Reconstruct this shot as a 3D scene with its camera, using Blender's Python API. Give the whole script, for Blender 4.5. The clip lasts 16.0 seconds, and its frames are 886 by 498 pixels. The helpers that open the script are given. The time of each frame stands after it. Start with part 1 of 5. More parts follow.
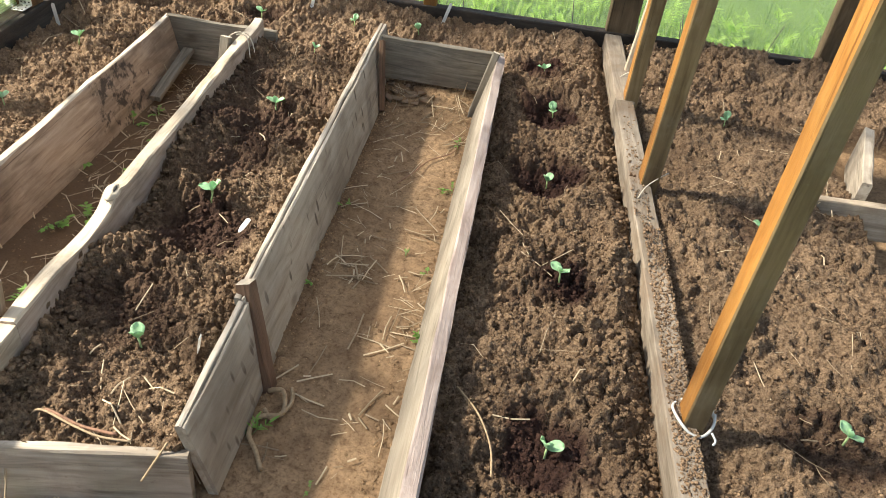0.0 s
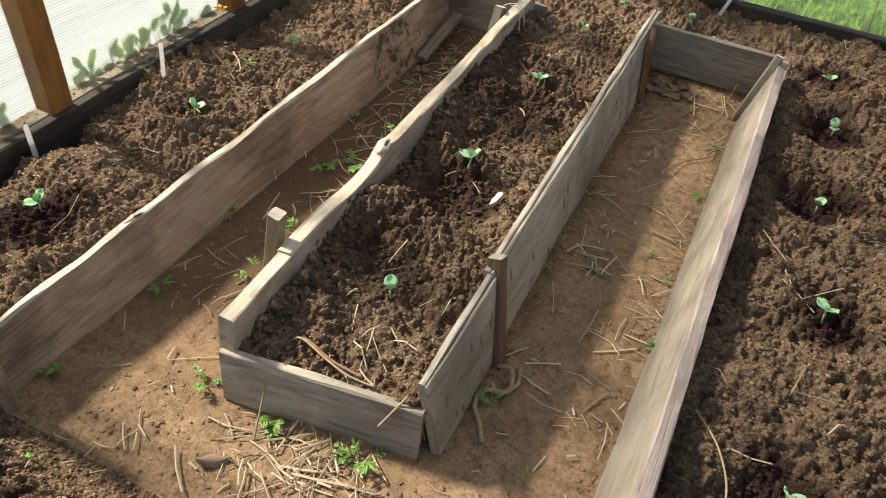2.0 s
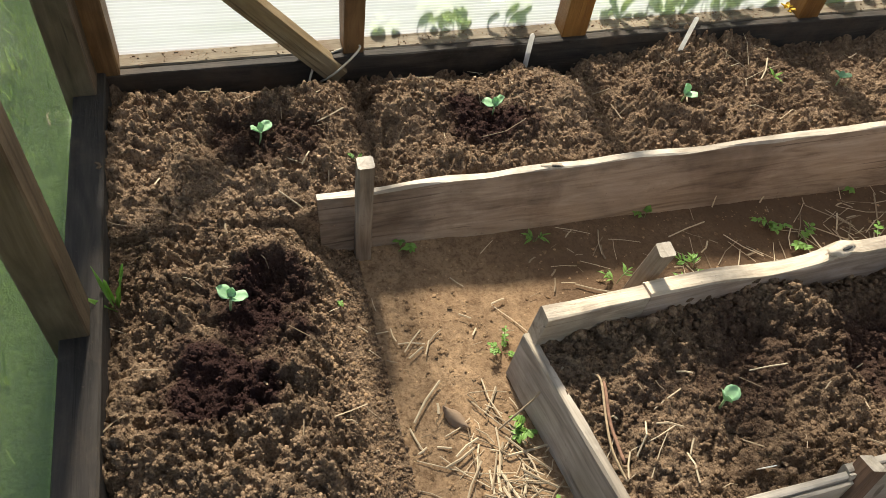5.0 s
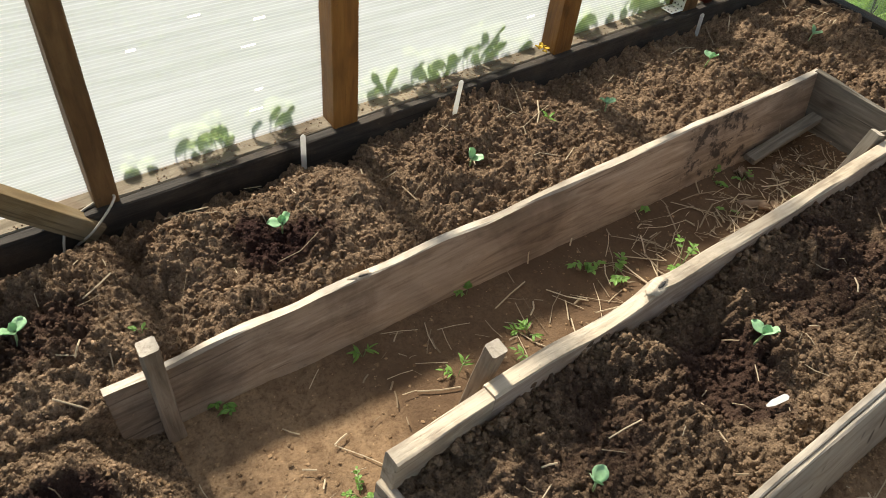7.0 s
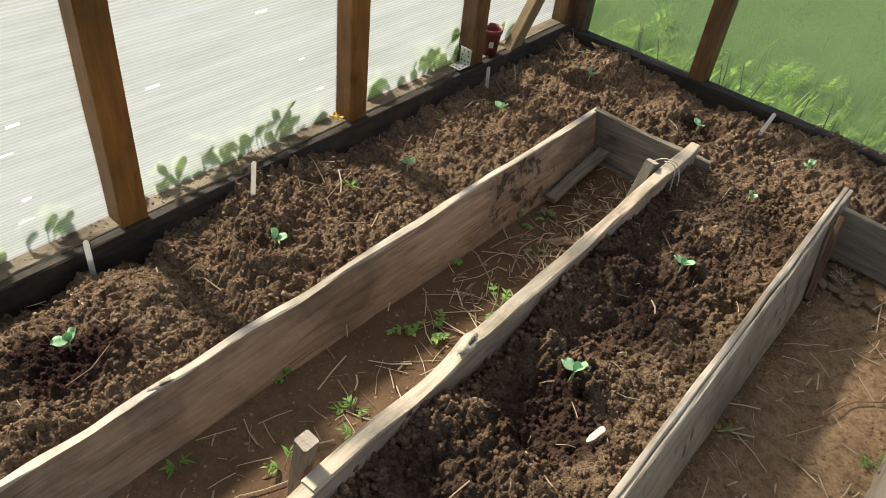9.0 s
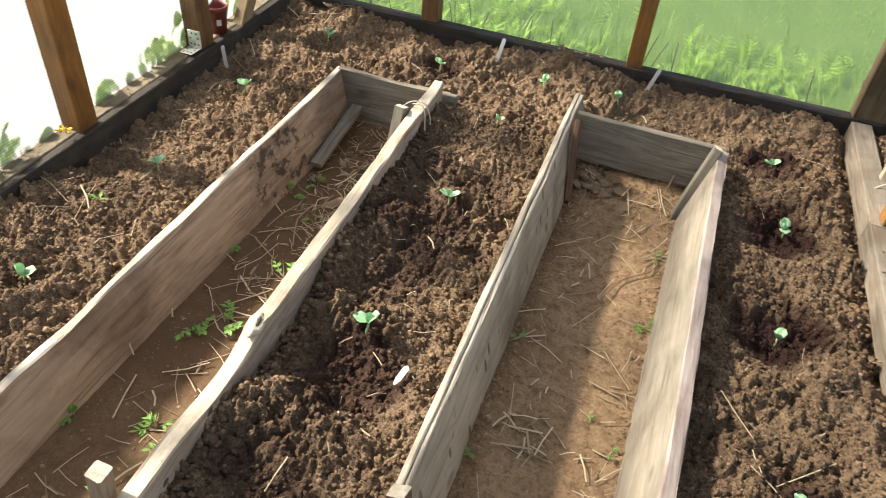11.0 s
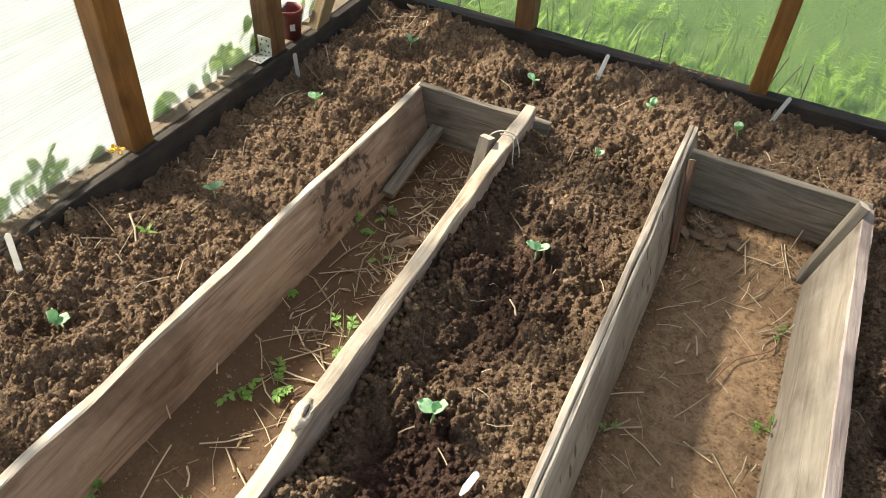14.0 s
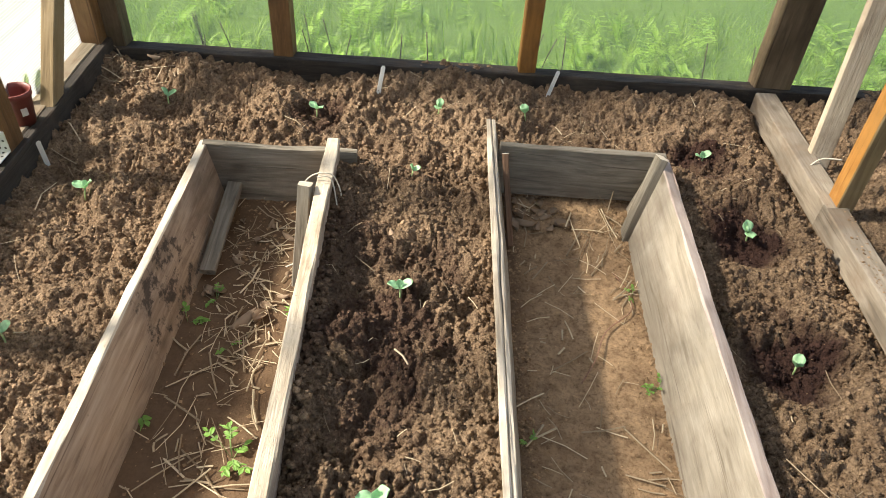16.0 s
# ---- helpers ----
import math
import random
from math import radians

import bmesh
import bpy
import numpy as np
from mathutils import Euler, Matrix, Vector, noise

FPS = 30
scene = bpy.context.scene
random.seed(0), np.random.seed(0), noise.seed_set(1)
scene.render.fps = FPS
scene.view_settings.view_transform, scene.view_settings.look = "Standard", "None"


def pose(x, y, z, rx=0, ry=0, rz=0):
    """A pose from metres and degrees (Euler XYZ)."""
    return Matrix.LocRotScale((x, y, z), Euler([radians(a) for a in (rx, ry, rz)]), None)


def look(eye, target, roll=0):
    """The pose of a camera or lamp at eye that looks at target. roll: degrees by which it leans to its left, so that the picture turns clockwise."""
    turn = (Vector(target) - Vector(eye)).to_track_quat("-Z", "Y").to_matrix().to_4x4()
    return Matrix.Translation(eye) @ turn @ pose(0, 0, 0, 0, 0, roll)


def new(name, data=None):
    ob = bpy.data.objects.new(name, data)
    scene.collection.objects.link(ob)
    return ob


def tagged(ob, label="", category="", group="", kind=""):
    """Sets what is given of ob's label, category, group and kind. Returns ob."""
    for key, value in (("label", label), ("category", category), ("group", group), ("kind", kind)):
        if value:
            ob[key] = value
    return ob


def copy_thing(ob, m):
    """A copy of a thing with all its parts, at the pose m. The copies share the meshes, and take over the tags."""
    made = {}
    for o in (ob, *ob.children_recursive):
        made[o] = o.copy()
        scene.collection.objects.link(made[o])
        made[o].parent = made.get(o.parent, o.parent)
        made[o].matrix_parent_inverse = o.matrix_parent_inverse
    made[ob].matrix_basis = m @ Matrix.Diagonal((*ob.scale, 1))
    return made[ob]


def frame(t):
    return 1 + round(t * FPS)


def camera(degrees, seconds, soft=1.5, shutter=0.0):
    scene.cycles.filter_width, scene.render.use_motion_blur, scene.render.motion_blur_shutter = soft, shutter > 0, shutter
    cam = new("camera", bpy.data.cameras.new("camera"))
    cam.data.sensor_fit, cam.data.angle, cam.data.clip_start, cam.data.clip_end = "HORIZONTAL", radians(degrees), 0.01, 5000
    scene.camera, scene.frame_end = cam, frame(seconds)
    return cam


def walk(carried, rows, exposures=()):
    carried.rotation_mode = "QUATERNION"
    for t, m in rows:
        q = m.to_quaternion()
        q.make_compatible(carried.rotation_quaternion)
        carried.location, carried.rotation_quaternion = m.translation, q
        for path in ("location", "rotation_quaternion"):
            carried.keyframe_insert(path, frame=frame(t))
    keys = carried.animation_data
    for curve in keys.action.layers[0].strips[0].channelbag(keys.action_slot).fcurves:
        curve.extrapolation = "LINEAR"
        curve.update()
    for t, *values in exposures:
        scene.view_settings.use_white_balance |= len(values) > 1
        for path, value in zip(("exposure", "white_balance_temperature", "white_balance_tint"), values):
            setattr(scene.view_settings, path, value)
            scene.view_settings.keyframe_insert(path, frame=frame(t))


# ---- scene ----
cam = camera(62.4, 16.0, soft=0.5, shutter=0.12)
PATH = [
    (0, (0.617, -0.957, 1.621), (0.524, 0.614, 0.386), 6.8),
    (0.5, (0.607, -0.97, 1.603), (0.559, 0.543, 0.295), 11.1),
    (1, (0.622, -0.975, 1.587), (0.459, 0.497, 0.242), 9.4),
    (1.5, (0.486, -0.955, 1.593), (0.15, 0.484, 0.245), 8.4),
    (2, (0.427, -0.964, 1.611), (-0.129, 0.423, 0.282), 5.9),
    (2.5, (0.353, -0.902, 1.558), (-0.421, 0.331, 0.186), 9.8),
    (3, (0.329, -0.878, 1.558), (-0.699, 0.079, 0.135), 12.2),
    (3.2, (0.342, -0.908, 1.551), (-0.739, -0.025, 0.118), 11.8),
    (5.3, (0.337, -0.638, 1.609), (-0.882, -0.168, 0.095), 8.2),
    (5.5, (0.319, -0.61, 1.614), (-0.945, -0.084, 0.156), 7.9),
    (6, (0.251, -0.572, 1.622), (-0.976, 0.098, 0.192), 8.8),
    (6.5, (0.18, -0.551, 1.633), (-0.964, 0.227, 0.189), 9.3),
    (7, (0.124, -0.519, 1.642), (-0.946, 0.403, 0.226), 7.2),
    (7.5, (0.123, -0.475, 1.674), (-0.939, 0.572, 0.341), 8.1),
    (8, (0.157, -0.441, 1.686), (-0.897, 0.68, 0.408), 7.8),
    (8.2, (0.166, -0.422, 1.685), (-0.857, 0.729, 0.409), 7.2),
    (10.3, (0.22, -0.337, 1.7), (-0.463, 1.057, 0.439), 6.7),
    (10.5, (0.251, -0.333, 1.71), (-0.392, 1.068, 0.436), 4.8),
    (11, (0.295, -0.332, 1.682), (-0.135, 1.132, 0.389), 5.5),
    (11.5, (0.442, -0.362, 1.697), (0.216, 1.126, 0.379), 3.0),
    (12, (0.428, -0.404, 1.71), (0.441, 1.135, 0.432), 8.3),
    (12.5, (0.336, -0.373, 1.684), (0.189, 1.159, 0.407), 10.2),
    (13, (0.221, -0.266, 1.648), (-0.18, 1.167, 0.312), 9.3),
    (13.5, (0.165, -0.071, 1.627), (-0.456, 1.251, 0.261), 4.9),
    (14, (0.122, 0.031, 1.644), (-0.472, 1.383, 0.295), 4.1),
    (14.5, (-0.062, 0.114, 1.64), (-0.497, 1.557, 0.324), 5.7),
    (15, (-0.253, 0.131, 1.624), (-0.544, 1.543, 0.237), 8.2),
    (15.5, (-0.228, 0.132, 1.654), (-0.333, 1.593, 0.292), 5.1),
    (16, (-0.187, 0.146, 1.651), (-0.154, 1.644, 0.327), 4.1),
]
LIGHT = [(0, 1.33), (0.5, 1.03), (1, 1.0), (1.5, 0.94), (2, 0.82), (2.5, 0.79), (3, 0.80), (3.2, 0.80), (5.3, 0.77), (5.5, 0.76), (6.5, 0.69), (7, 0.64), (7.5, 0.46), (8, 0.34), (8.2, 0.34), (10.3, 1.06), (10.5, 1.12), (11, 1.27), (11.5, 1.42), (12.5, 1.47), (13, 1.47), (13.5, 1.32), (14, 1.0), (14.5, 0.84), (15, 0.9), (15.5, 0.97), (16, 1.19)]
walk(cam, [(t, look(eye, target, roll)) for t, eye, target, roll in PATH], exposures=LIGHT)

# ---- world, sun, exposure ----
SUN_TO = Vector((-0.74, 0.040, 0.65)).normalized()
world = bpy.data.worlds.new("sky")
scene.world = world
world.use_nodes = True
wn, wl = world.node_tree.nodes, world.node_tree.links
sky = wn.new("ShaderNodeTexSky")
sky.sky_type = "NISHITA"
sky.sun_disc = False
sky.sun_elevation = math.asin(SUN_TO.z)
sky.sun_rotation = math.atan2(SUN_TO.x, SUN_TO.y)
wn["Background"].inputs["Strength"].default_value = 0.10
wl.new(sky.outputs["Color"], wn["Background"].inputs["Color"])
sun = new("sun", bpy.data.lights.new("sun", "SUN"))
sun.data.energy = 5.0
sun.data.angle = radians(6.5)
sun.data.color = (1.0, 0.92, 0.78)
sun.matrix_world = look(SUN_TO * 20, (0, 0, 0))


# ---- materials ----
def material(name):
    m = bpy.data.materials.new(name)
    m.use_nodes = True
    return m, m.node_tree.nodes, m.node_tree.links, m.node_tree.nodes["Principled BSDF"]


def node(nodes, kind, **sets):
    n = nodes.new(kind)
    for key, value in sets.items():
        n.inputs[key.replace("_", " ")].default_value = value
    return n


def ramp(nodes, links, source, stops):
    r = nodes.new("ShaderNodeValToRGB")
    el = r.color_ramp.elements
    while len(el) < len(stops):
        el.new(0.5)
    for e, (at, c) in zip(el, stops):
        e.position, e.color = at, (*c, 1)
    links.new(source, r.inputs["Fac"])
    return r.outputs["Color"]


def mix(nodes, links, kind, fac, a, b):
    m = nodes.new("ShaderNodeMix")
    m.data_type, m.blend_type = "RGBA", kind
    for socket, value in ((m.inputs["Factor"], fac), (m.inputs["A"], a), (m.inputs["B"], b)):
        if isinstance(value, bpy.types.NodeSocket):
            links.new(value, socket)
        else:
            socket.default_value = value
    return m.outputs["Result"]


def bump(nodes, links, bsdf, source, strength, distance):
    b = nodes.new("ShaderNodeBump")
    b.inputs["Strength"].default_value, b.inputs["Distance"].default_value = strength, distance
    links.new(source, b.inputs["Height"])
    if bsdf.inputs["Normal"].links:
        links.new(bsdf.inputs["Normal"].links[0].from_socket, b.inputs["Normal"])
    links.new(b.outputs["Normal"], bsdf.inputs["Normal"])


def wood(name, dark, mid, pale, grain=1.0, rough=0.85, dirt=0.4, dirt_colour=(0.10, 0.07, 0.05), knots=0.35, mould=None, shine=0.25, gouges=0.0):
    """Sawn timber with its grain along the object's own x."""
    m, n, l, b = material(name)
    tc = n.new("ShaderNodeTexCoord")
    info = n.new("ShaderNodeObjectInfo")
    shift = n.new("ShaderNodeVectorMath")
    shift.operation = "MULTIPLY_ADD"
    l.new(info.outputs["Random"], shift.inputs[0])
    shift.inputs[1].default_value = (7.3, 3.1, 5.7)
    l.new(tc.outputs["Object"], shift.inputs[2])
    place = shift.outputs["Vector"]
    mp = n.new("ShaderNodeMapping")
    mp.inputs["Scale"].default_value = (2.2, 38 * grain, 38 * grain)
    l.new(place, mp.inputs["Vector"])
    fine = node(n, "ShaderNodeTexNoise", Scale=3.0, Detail=7.0, Roughness=0.62, Distortion=0.5)
    l.new(mp.outputs["Vector"], fine.inputs["Vector"])
    mp2 = n.new("ShaderNodeMapping")
    mp2.inputs["Scale"].default_value = (1.0, 7 * grain, 7 * grain)
    l.new(place, mp2.inputs["Vector"])
    broad = node(n, "ShaderNodeTexNoise", Scale=3.2, Detail=4.0, Roughness=0.55, Distortion=1.4)
    l.new(mp2.outputs["Vector"], broad.inputs["Vector"])
    c1 = ramp(n, l, fine.outputs["Fac"], [(0.26, dark), (0.5, mid), (0.74, pale)])
    c2 = ramp(n, l, broad.outputs["Fac"], [(0.3, dark), (0.48, mid), (0.75, pale)])
    col = mix(n, l, "MIX", 0.68, c1, c2)
    tide = node(n, "ShaderNodeTexNoise", Scale=2.4, Detail=4.0, Roughness=0.55, Distortion=0.8)
    l.new(place, tide.inputs["Vector"])
    col = mix(n, l, "MULTIPLY", 1.0, col, ramp(n, l, tide.outputs["Fac"], [(0.32, (0.62, 0.60, 0.58)), (0.50, (1.0, 1.0, 1.0)), (0.68, (1.16, 1.14, 1.1))]))
    blot = node(n, "ShaderNodeTexNoise", Scale=5.5, Detail=5.0, Roughness=0.65)
    l.new(place, blot.inputs["Vector"])
    fac = ramp(n, l, blot.outputs["Fac"], [(0.50, (0, 0, 0)), (0.72, (dirt, dirt, dirt))])
    col = mix(n, l, "MIX", fac, col, (*dirt_colour, 1))
    kn = node(n, "ShaderNodeTexVoronoi", Scale=1.0)
    mp3 = n.new("ShaderNodeMapping")
    mp3.inputs["Scale"].default_value = (3.4, 6.0, 6.0)
    l.new(place, mp3.inputs["Vector"])
    l.new(mp3.outputs["Vector"], kn.inputs["Vector"])
    kf = ramp(n, l, kn.outputs["Distance"], [(0.05, (knots, knots, knots)), (0.13, (0, 0, 0))])
    col = mix(n, l, "MIX", kf, col, (dark[0] * 0.45, dark[1] * 0.38, dark[2] * 0.3, 1))
    if gouges:
        mp5 = n.new("ShaderNodeMapping")
        mp5.inputs["Scale"].default_value = (24.0, 3.0, 8.0)
        l.new(place, mp5.inputs["Vector"])
        nick = node(n, "ShaderNodeTexVoronoi", Scale=1.0)
        l.new(mp5.outputs["Vector"], nick.inputs["Vector"])
        some = node(n, "ShaderNodeTexNoise", Scale=4.0, Detail=2.0)
        l.new(place, some.inputs["Vector"])
        mark = mix(n, l, "MULTIPLY", 1.0, ramp(n, l, nick.outputs["Distance"], [(0.17, (gouges, gouges, gouges)), (0.25, (0, 0, 0))]), ramp(n, l, some.outputs["Fac"], [(0.43, (0, 0, 0)), (0.52, (1, 1, 1))]))
        col = mix(n, l, "MIX", mark, col, (dark[0] * 0.4, dark[1] * 0.36, dark[2] * 0.34, 1))
    mp4 = n.new("ShaderNodeMapping")
    mp4.inputs["Scale"].default_value = (0.9, 46 * grain, 46 * grain)
    l.new(place, mp4.inputs["Vector"])
    split = node(n, "ShaderNodeTexNoise", Scale=1.6, Detail=3.0, Roughness=0.5, Distortion=0.2)
    l.new(mp4.outputs["Vector"], split.inputs["Vector"])
    sf = ramp(n, l, split.outputs["Fac"], [(0.29, (0.6, 0.6, 0.6)), (0.34, (0, 0, 0))])
    col = mix(n, l, "MIX", sf, col, (dark[0] * 0.5, dark[1] * 0.47, dark[2] * 0.45, 1))
    fleck = node(n, "ShaderNodeTexNoise", Scale=70.0, Detail=3.0, Roughness=0.6)
    l.new(place, fleck.inputs["Vector"])
    ff = ramp(n, l, fleck.outputs["Fac"], [(0.66, (0, 0, 0)), (0.72, (0.6 * dirt, 0.6 * dirt, 0.6 * dirt))])
    col = mix(n, l, "MIX", ff, col, (*dirt_colour, 1))
    if mould:
        sp = n.new("ShaderNodeSeparateXYZ")
        l.new(tc.outputs["Object"], sp.inputs["Vector"])
        win = n.new("ShaderNodeFloatCurve")
        pts = win.mapping.curves[0].points
        pts[0].location, pts[1].location = (0.0, 0.0), (1.0, 0.0)
        for at, hi in ((0.25, 1.0), (0.7, 0.85)):
            pts.new(at, hi)
        win.mapping.update()
        mr = n.new("ShaderNodeMapRange")
        mr.inputs["From Min"].default_value, mr.inputs["From Max"].default_value = mould
        l.new(sp.outputs["X"], mr.inputs["Value"])
        l.new(mr.outputs["Result"], win.inputs["Value"])
        mould_n = node(n, "ShaderNodeTexNoise", Scale=16.0, Detail=6.0, Roughness=0.7)
        l.new(tc.outputs["Object"], mould_n.inputs["Vector"])
        mm = n.new("ShaderNodeMath")
        mm.operation = "MULTIPLY"
        l.new(win.outputs["Value"], mm.inputs[0])
        l.new(mould_n.outputs["Fac"], mm.inputs[1])
        spots = ramp(n, l, mm.outputs[0], [(0.51, (0, 0, 0)), (0.58, (0.85, 0.85, 0.85))])
        col = mix(n, l, "MIX", spots, col, (0.035, 0.028, 0.022, 1))
    l.new(col, b.inputs["Base Color"])
    b.inputs["Roughness"].default_value = rough
    b.inputs["Specular IOR Level"].default_value = shine
    bump(n, l, b, fine.outputs["Fac"], 0.7, 0.004)
    bump(n, l, b, blot.outputs["Fac"], 0.25, 0.006)
    return m


GREY_WOOD = wood("weathered_grey_wood", (0.175, 0.145, 0.110), (0.371, 0.320, 0.254), (0.536, 0.470, 0.384))
TAN_WOOD = wood("weathered_tan_wood", (0.173, 0.125, 0.090), (0.367, 0.285, 0.223), (0.530, 0.440, 0.360), dirt=0.5, dirt_colour=(0.13, 0.085, 0.055))
MOULD_WOOD = wood("brown_mould_spotted_wood", (0.145, 0.103, 0.070), (0.325, 0.243, 0.172), (0.48, 0.385, 0.29), dirt=0.65, dirt_colour=(0.12, 0.088, 0.062), mould=(1.85, 2.6))
PALE_WOOD = wood("pale_sawn_wood", (0.206, 0.155, 0.108), (0.412, 0.335, 0.244), (0.598, 0.510, 0.393), dirt=0.6, dirt_colour=(0.19, 0.145, 0.105))
STAKE_WOOD = wood("old_stake_wood", (0.113, 0.085, 0.060), (0.258, 0.200, 0.144), (0.412, 0.340, 0.259), grain=1.4)
DARK_WOOD = wood("tarred_dark_wood", (0.016, 0.0135, 0.011), (0.036, 0.030, 0.024), (0.075, 0.062, 0.05), rough=0.75, dirt=0.7, dirt_colour=(0.09, 0.065, 0.045))
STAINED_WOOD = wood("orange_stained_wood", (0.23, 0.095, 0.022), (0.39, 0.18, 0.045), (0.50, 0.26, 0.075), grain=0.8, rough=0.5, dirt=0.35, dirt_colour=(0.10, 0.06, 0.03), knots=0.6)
BROWN_WOOD = wood("brown_stained_wood", (0.07, 0.036, 0.014), (0.15, 0.08, 0.032), (0.25, 0.15, 0.065), grain=0.8, rough=0.6, dirt=0.5, dirt_colour=(0.05, 0.035, 0.02))
AMBER_WOOD = wood("amber_stained_wood", (0.12, 0.050, 0.012), (0.215, 0.096, 0.023), (0.30, 0.150, 0.040), grain=0.8, rough=0.55, dirt=0.4, dirt_colour=(0.08, 0.05, 0.025), knots=0.6)
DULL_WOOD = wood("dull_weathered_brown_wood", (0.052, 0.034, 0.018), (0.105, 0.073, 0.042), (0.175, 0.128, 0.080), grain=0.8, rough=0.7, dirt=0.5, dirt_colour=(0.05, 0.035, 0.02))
# olive of the braces; on the posts it puts shade into the unlit faces
OLIVE_WOOD = wood("olive_brace_and_post_shade_wood", (0.11, 0.074, 0.034), (0.20, 0.14, 0.068), (0.29, 0.215, 0.12), grain=0.8, rough=0.7, dirt=0.3, dirt_colour=(0.3, 0.26, 0.18))
DARK_GREY_WOOD = wood("dark_weathered_wood", (0.078, 0.068, 0.052), (0.175, 0.155, 0.123), (0.319, 0.285, 0.230), grain=1.3, dirt=0.3)
BEIGE_WOOD = wood("beige_weathered_wood", (0.232, 0.190, 0.140), (0.355, 0.308, 0.240), (0.464, 0.410, 0.331), grain=0.9, dirt=0.35, dirt_colour=(0.18, 0.13, 0.09), knots=0.5, gouges=0.85)
# worn top edges, two tones; the sun on them is put into colour and gloss
WORN_SUNLIT_WOOD = wood("worn_bare_sunlit_edge_wood", (0.260, 0.215, 0.160), (0.480, 0.415, 0.325), (0.660, 0.590, 0.480), rough=0.5, dirt=0.6, dirt_colour=(0.19, 0.145, 0.10), shine=0.45)
TAN_SUNLIT_EDGE_WOOD = wood("worn_tan_sunlit_edge_wood", (0.250, 0.195, 0.135), (0.500, 0.420, 0.315), (0.680, 0.600, 0.470), rough=0.6, dirt=0.7, dirt_colour=(0.14, 0.10, 0.068), shine=0.35)
PINK_EDGE_WOOD = wood("pinkish_bare_edge_wood", (0.25, 0.185, 0.155), (0.38, 0.305, 0.265), (0.52, 0.44, 0.39), rough=0.6, dirt=0.5, dirt_colour=(0.19, 0.145, 0.11), shine=0.35)
BROWN_STAKE_WOOD = wood("brown_stake_wood", (0.060, 0.034, 0.021), (0.135, 0.080, 0.050), (0.225, 0.145, 0.095), grain=1.4)
RIM_WOOD = wood("grey_plank_wood", (0.196, 0.165, 0.124), (0.309, 0.270, 0.213), (0.412, 0.367, 0.300), grain=0.9, dirt=0.4, dirt_colour=(0.18, 0.135, 0.10), knots=0.5)
KERB_WOOD = wood("soiled_kerb_wood", (0.12, 0.097, 0.072), (0.235, 0.195, 0.15), (0.37, 0.32, 0.255), dirt=1.0, dirt_colour=(0.20, 0.14, 0.092))
SILL_WOOD = wood("dirty_sill_wood", (0.11, 0.088, 0.058), (0.215, 0.178, 0.125), (0.32, 0.275, 0.205), dirt=0.8, dirt_colour=(0.13, 0.075, 0.045))


def soil_material(name, dry, damp, wet, bumpy, patch=3.0, loose=False):
    """Soil in three states of moisture. loose: crumbs, each with a tone of its own."""
    m, n, l, b = material(name)
    tc = n.new("ShaderNodeTexCoord")
    big = node(n, "ShaderNodeTexNoise", Scale=patch, Detail=5.0, Roughness=0.6)
    l.new(tc.outputs["Object"], big.inputs["Vector"])
    lump = node(n, "ShaderNodeTexNoise", Scale=28.0, Detail=4.0, Roughness=0.65, Distortion=0.6)
    l.new(tc.outputs["Object"], lump.inputs["Vector"])
    small = node(n, "ShaderNodeTexNoise", Scale=105.0, Detail=6.0, Roughness=0.72)
    l.new(tc.outputs["Object"], small.inputs["Vector"])
    grit = node(n, "ShaderNodeTexVoronoi", Scale=150.0)
    l.new(tc.outputs["Object"], grit.inputs["Vector"])
    c = ramp(n, l, small.outputs["Fac"], [(0.34, damp), (0.50, dry), (0.72, tuple(min(1, v * (1.6 if bumpy > 0.01 or loose else 1.2)) for v in dry))])
    c = mix(n, l, "MULTIPLY", 1.0, c, ramp(n, l, lump.outputs["Fac"], [(0.34, (0.62, 0.59, 0.57)), (0.5, (1.0, 1.0, 1.0)), (0.68, (1.22, 1.21, 1.18))]))
    f = ramp(n, l, big.outputs["Fac"], [(0.44, (0, 0, 0)), (0.70, (0.6, 0.6, 0.6))])
    c = mix(n, l, "MIX", f, c, (*damp, 1))
    if loose:
        g = n.new("ShaderNodeNewGeometry")
        c = mix(n, l, "MULTIPLY", 1.0, c, ramp(n, l, g.outputs["Random Per Island"], [(0.0, (0.72, 0.70, 0.68)), (0.7, (0.98, 0.98, 0.97)), (1.0, (1.25, 1.23, 1.2))]))
    at = n.new("ShaderNodeAttribute")
    at.attribute_name = "wet"
    c = mix(n, l, "MIX", at.outputs["Fac"], c, (*wet, 1))
    speck = node(n, "ShaderNodeTexVoronoi", Scale=42.0)
    l.new(tc.outputs["Object"], speck.inputs["Vector"])
    sf = ramp(n, l, speck.outputs["Distance"], [(0.055, (0.55, 0.55, 0.55)), (0.085, (0, 0, 0))])
    c = mix(n, l, "MIX", sf, c, (dry[0] * 2.4, dry[1] * 2.4, dry[2] * 2.3, 1))
    l.new(c, b.inputs["Base Color"])
    b.inputs["Roughness"].default_value = 0.95
    b.inputs["Specular IOR Level"].default_value = 0.15
    bump(n, l, b, small.outputs["Fac"], 0.9, bumpy)
    bump(n, l, b, grit.outputs["Distance"], 0.5, bumpy * 0.6)
    return m


